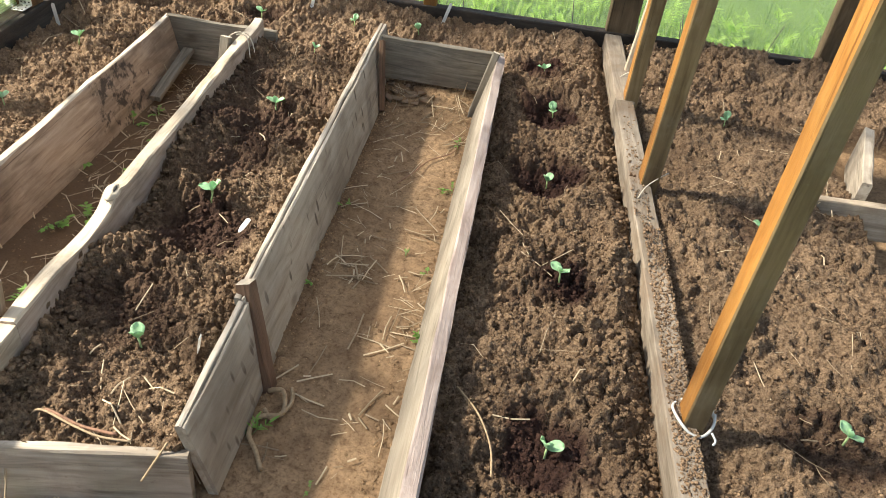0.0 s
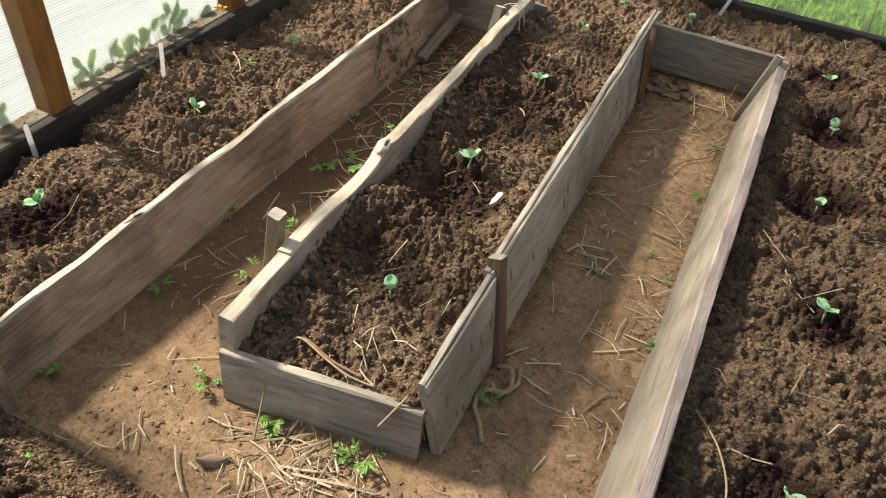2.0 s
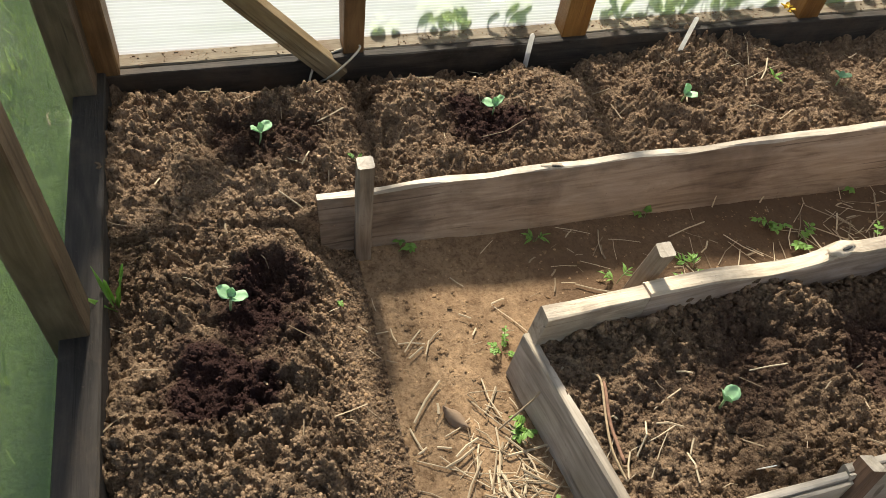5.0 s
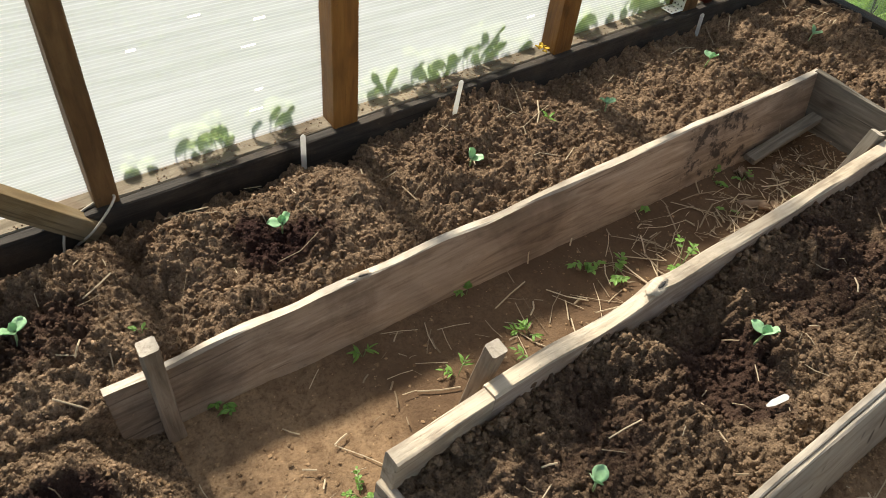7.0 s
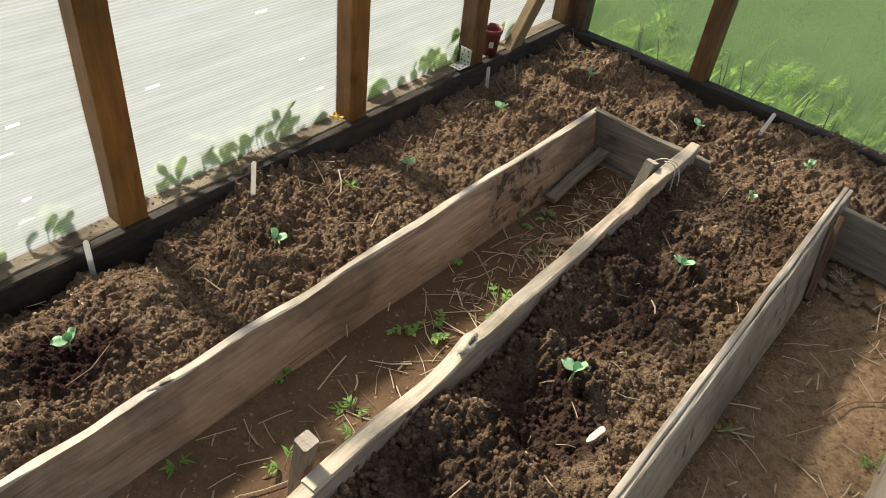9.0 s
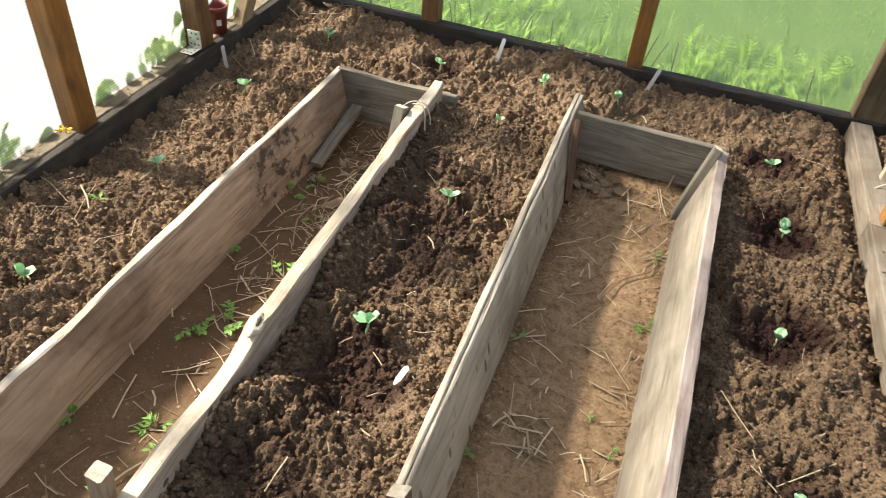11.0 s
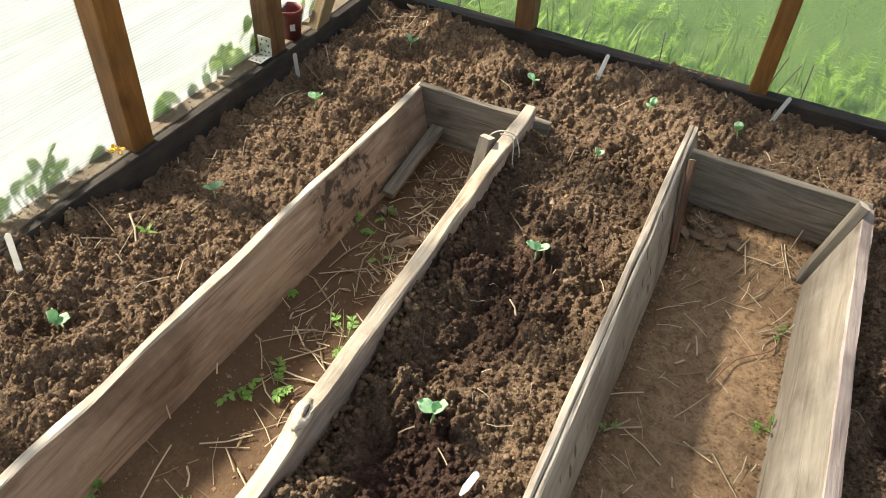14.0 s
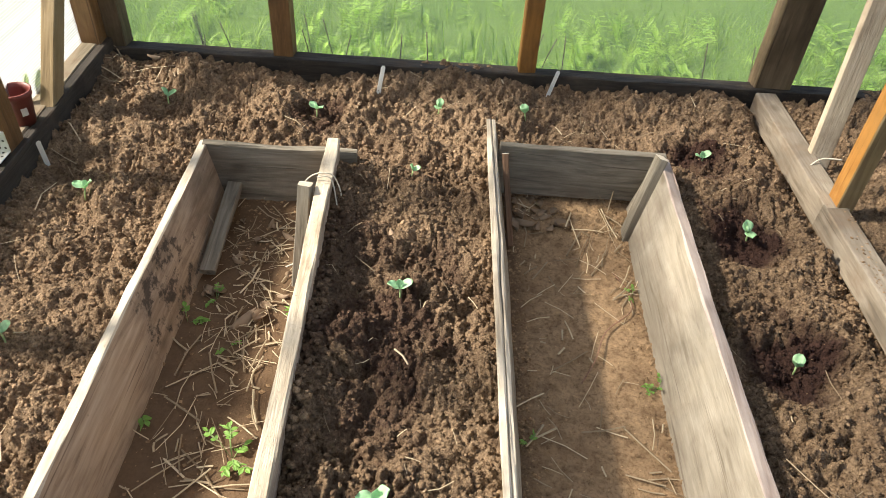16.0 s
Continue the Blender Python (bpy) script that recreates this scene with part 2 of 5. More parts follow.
BED_TONES = ((0.240, 0.166, 0.104), (0.090, 0.055, 0.034), (0.040, 0.0195, 0.0160))
DRY_TONES = ((0.280, 0.194, 0.123), (0.115, 0.071, 0.044), (0.044, 0.0215, 0.0172))
CLAY_TONES = ((0.292, 0.196, 0.113), (0.160, 0.097, 0.053), (0.098, 0.060, 0.035))
SOIL = soil_material("crumbly_bed_soil", *BED_TONES, 0.018)
DRY_SOIL = soil_material("dry_crumbly_soil", *DRY_TONES, 0.018)
CLAY = soil_material("trodden_path_clay", *CLAY_TONES, 0.003, 4.5)
SOIL_CRUMB = soil_material("bed_soil_crumb", *BED_TONES, 0.006, 3.0, True)
DRY_CRUMB = soil_material("dry_soil_crumb", *DRY_TONES, 0.006, 3.0, True)
CLAY_CRUMB = soil_material("clay_crumb", *CLAY_TONES, 0.004, 4.5, True)


def plain(name, colour, rough=0.6, metal=0.0, var=0.15, scale=30.0, relief=0.0, thin=0.0):
    m, n, l, b = material(name)
    tc = n.new("ShaderNodeTexCoord")
    info = n.new("ShaderNodeObjectInfo")
    nz = node(n, "ShaderNodeTexNoise", Scale=scale, Detail=5.0, Roughness=0.6)
    l.new(tc.outputs["Object"], nz.inputs["Vector"])
    lo, hi = tuple(v * (1 - var) for v in colour), tuple(min(1, v * (1 + var)) for v in colour)
    c = ramp(n, l, nz.outputs["Fac"], [(0.3, lo), (0.7, hi)])
    l.new(c, b.inputs["Base Color"])
    b.inputs["Roughness"].default_value, b.inputs["Metallic"].default_value = rough, metal
    if relief:
        bump(n, l, b, nz.outputs["Fac"], 0.6, relief)
    if thin:
        t = n.new("ShaderNodeBsdfTranslucent")
        l.new(c, t.inputs["Color"])
        mx = n.new("ShaderNodeMixShader")
        mx.inputs["Fac"].default_value = thin
        l.new(b.outputs["BSDF"], mx.inputs[1])
        l.new(t.outputs["BSDF"], mx.inputs[2])
        l.new(mx.outputs["Shader"], n["Material Output"].inputs["Surface"])
    return m


def island_mix(name, a, b_, thin=0.0, rough=0.8):
    """Many small pieces in one mesh, each with a tone of its own."""
    m, n, l, b = material(name)
    g = n.new("ShaderNodeNewGeometry")
    c = ramp(n, l, g.outputs["Random Per Island"], [(0.0, a), (1.0, b_)])
    l.new(c, b.inputs["Base Color"])
    b.inputs["Roughness"].default_value = rough
    if thin:
        t = n.new("ShaderNodeBsdfTranslucent")
        l.new(c, t.inputs["Color"])
        mx = n.new("ShaderNodeMixShader")
        mx.inputs["Fac"].default_value = thin
        l.new(b.outputs["BSDF"], mx.inputs[1])
        l.new(t.outputs["BSDF"], mx.inputs[2])
        l.new(mx.outputs["Shader"], n["Material Output"].inputs["Surface"])
    return m


LEAF = plain("seedling_leaf", (0.40, 0.64, 0.37), 0.45, var=0.22, scale=60, thin=0.35)
WEED = island_mix("weed_leaf", (0.10, 0.23, 0.03), (0.29, 0.50, 0.10), thin=0.35, rough=0.5)
GRASS_BLADE = island_mix("grass_blade", (0.09, 0.19, 0.02), (0.42, 0.58, 0.13), thin=0.6, rough=0.5)
OUT_LEAF = island_mix("outside_leaf", (0.32, 0.45, 0.13), (0.52, 0.66, 0.24), thin=0.85, rough=0.5)
STRAW = island_mix("dry_straw", (0.20, 0.14, 0.08), (0.66, 0.54, 0.36), thin=0.1)
DEAD_LEAF = island_mix("dead_leaf", (0.16, 0.10, 0.06), (0.36, 0.26, 0.17), thin=0.1)
TWIG = plain("brown_twig", (0.24, 0.13, 0.08), 0.85, var=0.4, scale=80, relief=0.002)
DARK_STALK = plain("dead_dark_stalk", (0.055, 0.042, 0.03), 0.85, var=0.3, scale=90)
STALK = plain("dry_stalk_tan", (0.33, 0.24, 0.14), 0.85, var=0.3, scale=90)
STRING = plain("pale_string", (0.55, 0.50, 0.40), 0.9, var=0.25, scale=200, relief=0.001)
WIRE = plain("white_wire", (0.62, 0.62, 0.58), 0.45, var=0.15, scale=80)
TAG = plain("white_plastic_tag", (0.84, 0.84, 0.81), 0.4, var=0.06, scale=40, thin=0.45)
POT = plain("oxblood_plastic", (0.16, 0.035, 0.028), 0.5, var=0.25, scale=25)
ZINC = plain("zinc_plated_steel", (0.62, 0.63, 0.62), 0.38, metal=0.9, var=0.15, scale=35)
HOLE = plain("dark_hole", (0.03, 0.028, 0.025), 0.8, var=0.1)
PETAL = island_mix("yellow_petal", (0.62, 0.40, 0.03), (0.75, 0.55, 0.06), thin=0.3)


def grass_material():
    m, n, l, b = material("lawn")
    tc = n.new("ShaderNodeTexCoord")
    a = node(n, "ShaderNodeTexNoise", Scale=2.2, Detail=6.0, Roughness=0.65)
    c = node(n, "ShaderNodeTexNoise", Scale=55.0, Detail=5.0, Roughness=0.7)
    l.new(tc.outputs["Object"], a.inputs["Vector"])
    l.new(tc.outputs["Object"], c.inputs["Vector"])
    c1 = ramp(n, l, a.outputs["Fac"], [(0.3, (0.075, 0.155, 0.024)), (0.7, (0.195, 0.30, 0.065))])
    c2 = ramp(n, l, c.outputs["Fac"], [(0.3, (0.05, 0.11, 0.014)), (0.7, (0.21, 0.33, 0.07))])
    l.new(mix(n, l, "MIX", 0.5, c1, c2), b.inputs["Base Color"])
    b.inputs["Roughness"].default_value = 0.9
    bump(n, l, b, c.outputs["Fac"], 1.0, 0.03)
    return m


def polycarbonate(name, haze):
    """Twin-wall sheet: lengthwise flutes, milky scatter, some of the view behind comes through."""
    m, n, l, b = material(name)
    tc = n.new("ShaderNodeTexCoord")
    sep = n.new("ShaderNodeSeparateXYZ")
    l.new(tc.outputs["Object"], sep.inputs["Vector"])
    wv = n.new("ShaderNodeMath")
    wv.operation = "PINGPONG"
    l.new(sep.outputs["Z"], wv.inputs[0])
    wv.inputs[1].default_value = 0.005
    rib = n.new("ShaderNodeMapRange")
    rib.inputs["From Min"].default_value, rib.inputs["From Max"].default_value = 0.0, 0.0022
    rib.inputs["To Min"].default_value, rib.inputs["To Max"].default_value = 1.0, 0.0
    l.new(wv.outputs[0], rib.inputs["Value"])
    dirt = node(n, "ShaderNodeTexNoise", Scale=6.0, Detail=6.0, Roughness=0.65)
    mp = n.new("ShaderNodeMapping")
    mp.inputs["Scale"].default_value = (0.35, 0.35, 6.0)
    l.new(tc.outputs["Object"], mp.inputs["Vector"])
    l.new(mp.outputs["Vector"], dirt.inputs["Vector"])
    milk = n.new("ShaderNodeMapRange")
    milk.inputs["From Min"].default_value, milk.inputs["From Max"].default_value = 0.3, 0.75
    milk.inputs["To Min"].default_value, milk.inputs["To Max"].default_value = haze * 0.75, haze * 1.25
    l.new(dirt.outputs["Fac"], milk.inputs["Value"])
    add = n.new("ShaderNodeMath")
    add.operation, add.use_clamp = "MULTIPLY_ADD", True
    l.new(rib.outputs["Result"], add.inputs[0])
    add.inputs[1].default_value = 0.10 if haze < 0.1 else 0.15 if haze > 0.3 else 0.20
    l.new(milk.outputs["Result"], add.inputs[2])
    tr = n.new("ShaderNodeBsdfTransparent")
    tr.inputs["Color"].default_value = (0.975, 0.97, 0.96, 1)
    tl = n.new("ShaderNodeBsdfTranslucent")
    tl.inputs["Color"].default_value = (0.44, 0.452, 0.475, 1) if haze > 0.3 else (0.84, 0.86, 0.85, 1)
    if haze > 0.3:
        l.new(ramp(n, l, rib.outputs["Result"], [(0.0, (0.425, 0.44, 0.47)), (1.0, (0.54, 0.556, 0.585))]), tl.inputs["Color"])
    df = n.new("ShaderNodeBsdfDiffuse")
    df.inputs["Color"].default_value = (0.55, 0.56, 0.55, 1)
    md = n.new("ShaderNodeMixShader")
    md.inputs["Fac"].default_value = 0.22
    l.new(tl.outputs["BSDF"], md.inputs[1])
    l.new(df.outputs["BSDF"], md.inputs[2])
    mx = n.new("ShaderNodeMixShader")
    l.new(add.outputs[0], mx.inputs["Fac"])
    view = tr.outputs["BSDF"]
    if haze < 0.06:
        blur = n.new("ShaderNodeBsdfRefraction")
        blur.inputs["Color"].default_value = (0.97, 0.98, 0.96, 1)
        blur.inputs["Roughness"].default_value, blur.inputs["IOR"].default_value = 0.07, 1.08
        half = n.new("ShaderNodeMixShader")
        half.inputs["Fac"].default_value = 0.35
        l.new(view, half.inputs[1])
        l.new(blur.outputs["BSDF"], half.inputs[2])
        view = half.outputs["Shader"]
    l.new(view, mx.inputs[1])
    l.new(md.outputs["Shader"], mx.inputs[2])
    gl = n.new("ShaderNodeBsdfGlossy")
    gl.inputs["Roughness"].default_value = 0.15
    fr = n.new("ShaderNodeFresnel")
    fr.inputs["IOR"].default_value = 1.2
    my = n.new("ShaderNodeMixShader")
    sheen = n.new("ShaderNodeMath")
    sheen.operation = "MULTIPLY"
    sheen.inputs[1].default_value = 0.35
    l.new(fr.outputs["Fac"], sheen.inputs[0])
    l.new(sheen.outputs[0], my.inputs["Fac"])
    l.new(mx.outputs["Shader"], my.inputs[1])
    l.new(gl.outputs["BSDF"], my.inputs[2])
    l.new(my.outputs["Shader"], n["Material Output"].inputs["Surface"])
    return m


LAWN = grass_material()
SHEET = polycarbonate("milky_polycarbonate", 0.56)
CLEAR_SHEET = polycarbonate("clear_polycarbonate", 0.03)
ROOF_SHEET = polycarbonate("dusty_roof_polycarbonate", 0.13)


# ---- building helpers ----
def mesh_of(name, verts, faces, mat, smooth=False):
    me = bpy.data.meshes.new(name)
    me.from_pydata([tuple(v) for v in verts], [], faces)
    me.materials.append(mat)
    if smooth:
        me.polygons.foreach_set("use_smooth", [True] * len(me.polygons))
    me.update()
    return me


def part(name, bm, mat, parent, label=""):
    """One mesh object from a bmesh or a mesh, under a thing or a part."""
    if isinstance(bm, bpy.types.Mesh):
        me = bm
    else:
        me = bpy.data.meshes.new(name)
        bm.to_mesh(me)
        bm.free()
        me.materials.append(mat)
    ob = new(name, me)
    if parent:
        ob.parent = parent
    if label:
        ob["label"] = label
    return ob


def empty(name, place=(0, 0, 0)):
    ob = new(name)
    ob.location = place
    ob.empty_display_size = 0.05
    return ob


def timber(name, a, b, width, depth, mat, up=(0, 0, 1), parent=None, label="", seg=10, rough=0.003, top=None, bottom=None, seed=1, chamfer=0.004, other=None, others=()):
    """A length of timber whose upper edge runs from a to b. depth goes down from it against up, width lies across. top(u) and
    bottom(u) shift the upper and lower edge along the length."""
    a, b, rnd = Vector(a), Vector(b), random.Random(seed)
    x = (b - a).normalized()
    z = Vector(up)
    z = (z - x * z.dot(x)).normalized()
    y = z.cross(x)
    length, w, c = (b - a).length, width / 2, chamfer
    verts, faces = [], []
    off = rnd.uniform(0, 50)
    for i in range(seg + 1):
        u = i / seg
        j = [noise.noise(Vector((off + k * 9.1, u * length * 6, 0.3))) * rough for k in range(8)]
        hi = (top(u) if top else 0.0)
        lo = -depth + (bottom(u) if bottom else 0.0)
        ring = [(-w, lo + c), (-w + c, lo), (w - c, lo), (w, lo + c), (w, hi - c), (w - c, hi), (-w + c, hi), (-w, hi - c)]
        for k, (py, pz) in enumerate(ring):
            verts.append((u * length, py + j[k] * 0.6, pz + j[(k + 3) % 8]))
    for i in range(seg):
        for k in range(8):
            p, q = i * 8 + k, i * 8 + (k + 1) % 8
            faces.append((p, q, q + 8, p + 8))
    faces.append(tuple(range(7, -1, -1)))
    faces.append(tuple(seg * 8 + k for k in range(8)))
    ob = part(name, mesh_of(name, verts, [f[::-1] for f in faces], mat), mat, None, label)
    if other:
        ob.data.materials.append(other)
        for i in range(seg):
            for k in others:
                ob.data.polygons[i * 8 + k].material_index = 1
    m = Matrix((x, y, z)).transposed().to_4x4()
    m.translation = a
    ob.matrix_world = m
    if parent:
        ob.parent = parent
        ob.matrix_parent_inverse = parent.matrix_basis.inverted()
    return ob


def tube(name, points, radius, mat, parent=None, sides=6, taper=1.0):
    """A round cord, wire or twig along points."""
    pts = [Vector(p) for p in points]
    verts, faces = [], []
    for i, p in enumerate(pts):
        d = (pts[min(i + 1, len(pts) - 1)] - pts[max(i - 1, 0)]).normalized()
        side = d.cross(Vector((0.3, 0.2, 1))).normalized()
        over = d.cross(side)
        r = radius * (1 + (taper - 1) * i / max(1, len(pts) - 1))
        for k in range(sides):
            an = 2 * math.pi * k / sides
            verts.append(p + side * math.cos(an) * r + over * math.sin(an) * r)
    for i in range(len(pts) - 1):
        for k in range(sides):
            p, q = i * sides + k, i * sides + (k + 1) % sides
            faces.append((p, q, q + sides, p + sides))
    faces += [tuple(range(sides))[::-1], tuple(range(len(verts) - sides, len(verts)))]
    ob = part(name, mesh_of(name, verts, faces, mat, True), mat, None)
    if parent:
        ob.parent = parent
        ob.matrix_parent_inverse = parent.matrix_basis.inverted()
    return ob


# ---- the lie of the ground ----
rng = np.random.default_rng(7)
TABLE = rng.random((8, 256, 256))


def value_noise(x, y, scale, layer):
    u, v = x / scale, y / scale
    i, j = np.floor(u).astype(int), np.floor(v).astype(int)
    f, g = u - i, v - j
    f, g = f * f * (3 - 2 * f), g * g * (3 - 2 * g)
    t = TABLE[layer]
    return (t[i & 255, j & 255] * (1 - f) * (1 - g) + t[(i + 1) & 255, j & 255] * f * (1 - g)
            + t[i & 255, (j + 1) & 255] * (1 - f) * g + t[(i + 1) & 255, (j + 1) & 255] * f * g) - 0.5


def fractal(x, y, scale, layer, octaves=4):
    return sum(value_noise(x + 31.7 * o, y - 17.3 * o, scale / 2**o, (layer + o) % 8) / 1.9**o for o in range(octaves))


def clods(x, y, size, layer):
    """Rounded crumbs of about that size: 0 between them to 1 on top."""
    i, j = np.floor(x / size).astype(int), np.floor(y / size).astype(int)
    best = np.zeros_like(x)
    a, b, c = TABLE[layer], TABLE[(layer + 1) % 8], TABLE[(layer + 2) % 8]
    for di in (-1, 0, 1):
        for dj in (-1, 0, 1):
            ii, jj = (i + di) & 255, (j + dj) & 255
            px, py = (i + di + a[ii, jj]) * size, (j + dj + b[ii, jj]) * size
            r = size * (0.35 + 0.5 * c[ii, jj])
            d2 = ((x - px) ** 2 + (y - py) ** 2) / r**2
            best = np.maximum(best, np.sqrt(np.clip(1 - d2, 0, None)) * (0.4 + 0.6 * c[ii, jj]))
    return best


def step(a, b, v):
    s = np.clip((v - a) / (b - a), 0, 1)
    return s * s * (3 - 2 * s)


# seedlings: x, y, turn, size
SEEDLINGS = [
    (0.804, 2.428, 30, 1.0), (0.855, 2.007, 100, 1.1), (0.843, 1.471, 60, 1.0), (0.885, 0.822, 140, 1.1), (0.864, 0.195, 200, 1.15),
    (-0.266, 2.16, 10, 0.75), (-0.267, 1.59, 20, 1.05), (-0.278, 0.944, 15, 1.2), (-0.222, 0.301, 110, 1.1), (-1.252, -0.617, 130, 1.05),
    (-1.28, 0.084, 80, 1.1), (-1.269, 0.749, 30, 1.1), (-1.28, 1.383, 70, 0.95), (-1.317, 2.007, 0, 1.1), (-1.222, 2.585, 15, 1.05),
    (-0.65, 2.568, 150, 1.0), (-0.188, 2.642, 80, 0.9), (0.151, 2.624, 95, 1.0), (-0.718, -0.75, 70, 1.1), (1.614, 2.098, 60, 1.0),
    (1.617, 1.293, 170, 1.1), (1.637, 0.366, 120, 1.1),
]
# watered hollows: x, y, radius, how wet
HOLLOWS = [(x, y, 0.155, 0.95) for x, y, _, _ in SEEDLINGS[:5]] + [(-0.30, 1.45, 0.19, 0.75), (-0.33, 1.2, 0.17, 0.65), (-0.25, 0.80, 0.17, 0.8), (-0.30, 0.42, 0.17, 0.6), (-0.2, 1.75, 0.1, 0.5)]
HOLLOWS += [(-1.28, -0.62, 0.15, 0.8), (-1.24, 0.05, 0.15, 1.0), (-1.28, 0.72, 0.10, 0.3), (-0.71, -0.70, 0.15, 1.0), (-0.55, -0.80, 0.16, 1.0), (-0.76, -0.62, 0.10, 0.9), (-0.64, 2.54, 0.11, 0.75), (-1.19, 2.5, 0.1, 0.35), (1.6, 1.3, 0.14, 0.5), (1.6, 0.33, 0.14, 0.6)]
BED_W, BED_C, BED_N, BED_R, BED_E, BED_S, PATHWAY = range(7)
LB_X, CL_X, CR_X, RB_X, PL_X = -0.975, -0.500, 0.020, 0.555, 1.18


def region(x, y):
    """Which bed, or the path, a place belongs to."""
    r = np.full(x.shape, PATHWAY)
    r[(x > 2.02)] = PATHWAY
    r[(x > PL_X) & (x < 2.02) & (y > -0.6)] = BED_E
    r[(x > 0.520 + 0.015 * (y + 0.75)) & (x <= PL_X) & (y > -0.75)] = BED_R
    r[(x > -0.500 - 0.019 * (y - 0.2)) & (x < CR_X) & (y > -0.082 + 0.154 * (x + 0.488))] = BED_C
    r[(y > np.where((x > 0.02) & (x < 0.6), 2.268, 2.232))] = BED_N
    r[(x < -0.995 + 0.017 * (y + 0.5)) & (y > -0.5)] = BED_W
    r[(y < -0.40) & (x < -0.02)] = np.where(x[(y < -0.40) & (x < -0.02)] < LB_X, BED_W, BED_S)
    return r


def height(x, y):
    x, y = np.atleast_1d(np.asarray(x, float)), np.atleast_1d(np.asarray(y, float))
    r = region(x, y)
    bed = r != PATHWAY
    base = np.select([r == BED_W, r == BED_C, r == BED_N, r == BED_R, r == BED_E], [0.152, 0.148, 0.150, 0.140, 0.140], 0.0)
    edge = 0.03 * value_noise(x, y, 0.13, 3)
    south = 0.135 * (1 - step(-0.62, -0.42, y + edge)) * (1 - step(-0.25, -0.05, x + edge))
    base = np.where(r == BED_S, south, base)
    soft = np.where(r == BED_S, np.clip(south / 0.08, 0.3, 1), np.where(r == BED_E, 0.75, 1.0))
    wx, wy = x + 0.018 * fractal(x, y, 0.05, 6, 2) + 0.010 * fractal(x, y, 0.017, 1, 2), y + 0.018 * fractal(x, y, 0.05, 7, 2) + 0.010 * fractal(x, y, 0.017, 2, 2)
    heap = np.clip(0.72 + 1.9 * fractal(x, y, 0.20, 6, 2), 0.30, 1.5)
    h = base + soft * (0.055 * fractal(x, y, 0.42, 0, 3) + 0.046 * fractal(x, y, 0.12, 3, 3)
                       + heap * (0.019 * clods(wx, wy, 0.048, 1) + 0.019 * clods(wx, wy, 0.027, 2) + 0.014 * clods(wx, wy, 0.016, 4))
                       + 0.016 * fractal(x, y, 0.016, 5, 2) - 0.016 * np.exp(-(value_noise(wx, wy, 0.045, 0) / 0.06) ** 2) - 0.010 * np.exp(-(value_noise(wx, wy, 0.024, 3) / 0.07) ** 2) - 0.006)
    for px, py, rad, wet in HOLLOWS:
        d = np.hypot(x - px, y - py) / rad
        h += np.where(bed, (1.0 if rad < 0.16 else 0.25) * soft * (-0.030 * np.exp(-(d / 0.7) ** 2) + 0.022 * np.exp(-((d - 1.25) / 0.4) ** 2)), 0)
    # furrows across the west bed and mounds between them
    h += np.where(r == BED_W, 0.045 * np.exp(-(((y - 0.07) / 0.26) ** 2 + ((x + 1.26) / 0.24) ** 2)), 0)
    for fy, deep in ((0.46, 0.042), (-0.30, 0.032), (1.05, 0.016), (1.68, 0.020)):
        h -= np.where(r == BED_W, deep * np.exp(-((y - fy + 0.05 * value_noise(x, y, 0.15, 4)) / 0.045) ** 2), 0)
    h -= np.where(r == BED_W, 0.030 * (1 - step(-1.56, -1.44, x)) * (1 - step(0.1, 0.7, y)), 0)
    h -= np.where((r == BED_R) | (r == BED_E) | (r == BED_N), 0.058 * np.exp(-((x - 1.197 + 0.016 * (y + 0.6)) / 0.075) ** 4), 0)
    h += np.where(r == BED_C, 0.058 * np.exp(-((x - CL_X) / 0.14) ** 2) * step(0.2, 0.6, y), 0)
    h -= np.where((r == BED_W) & (y > -0.5), 0.05 * np.exp(-((x + 0.985) / 0.05) ** 2) * (1 - step(0.3, 1.2, y)), 0)
    h += np.where(r == BED_W, (0.042 * step(0.3, 1.2, y) - 0.012) * (1 - step(-1.58, -1.36, x)), 0)
    h += np.where((r == BED_N) | (r == BED_W), 0.034 * step(2.55, 2.85, y), 0)
    floor_h = 0.012 * fractal(x, y, 0.35, 1, 3) + 0.0035 * clods(x, y, 0.03, 5) * step(-0.1, 0.3, value_noise(x, y, 0.2, 2)) + 0.003 * fractal(x, y, 0.02, 3, 2)
    foot = np.exp(-((x - 0.085 + 0.02 * value_noise(x, y, 0.12, 2)) / 0.028) ** 2) + 0.8 * np.exp(-((x - 0.497 + 0.03 * value_noise(x, y, 0.12, 5)) / 0.026) ** 2)
    foot = foot * step(0.3, 0.7, y) * np.clip(0.6 + 1.4 * value_noise(x, y, 0.25, 1), 0, 1.3)
    floor_h += foot * (0.008 + 0.012 * clods(x, y, 0.02, 2))
    floor_h += 0.045 * step(2.0, 2.3, y) + 0.012 * clods(x, y, 0.035, 3) * step(2.05, 2.3, y)
    return np.where(bed, h, floor_h)


def wetness(x, y):
    w = np.zeros_like(x)
    for px, py, rad, wet in HOLLOWS:
        d = np.hypot(x - px, y - py) / rad + 0.7 * fractal(x, y, 0.12, 2, 3)
        w = np.maximum(w, wet * (1 - step(0.55, 1.15, d)))
    damp = 0.55 * (1 - step(-0.36, -0.16, x + 0.25 * fractal(x, y, 0.2, 5, 3))) * step(-0.25, 0.15, value_noise(x, y, 0.22, 1))
    return np.maximum(w, np.where((x > -0.56) & (x < 0.02) & (y > 0) & (y < 2.2), damp, 0))


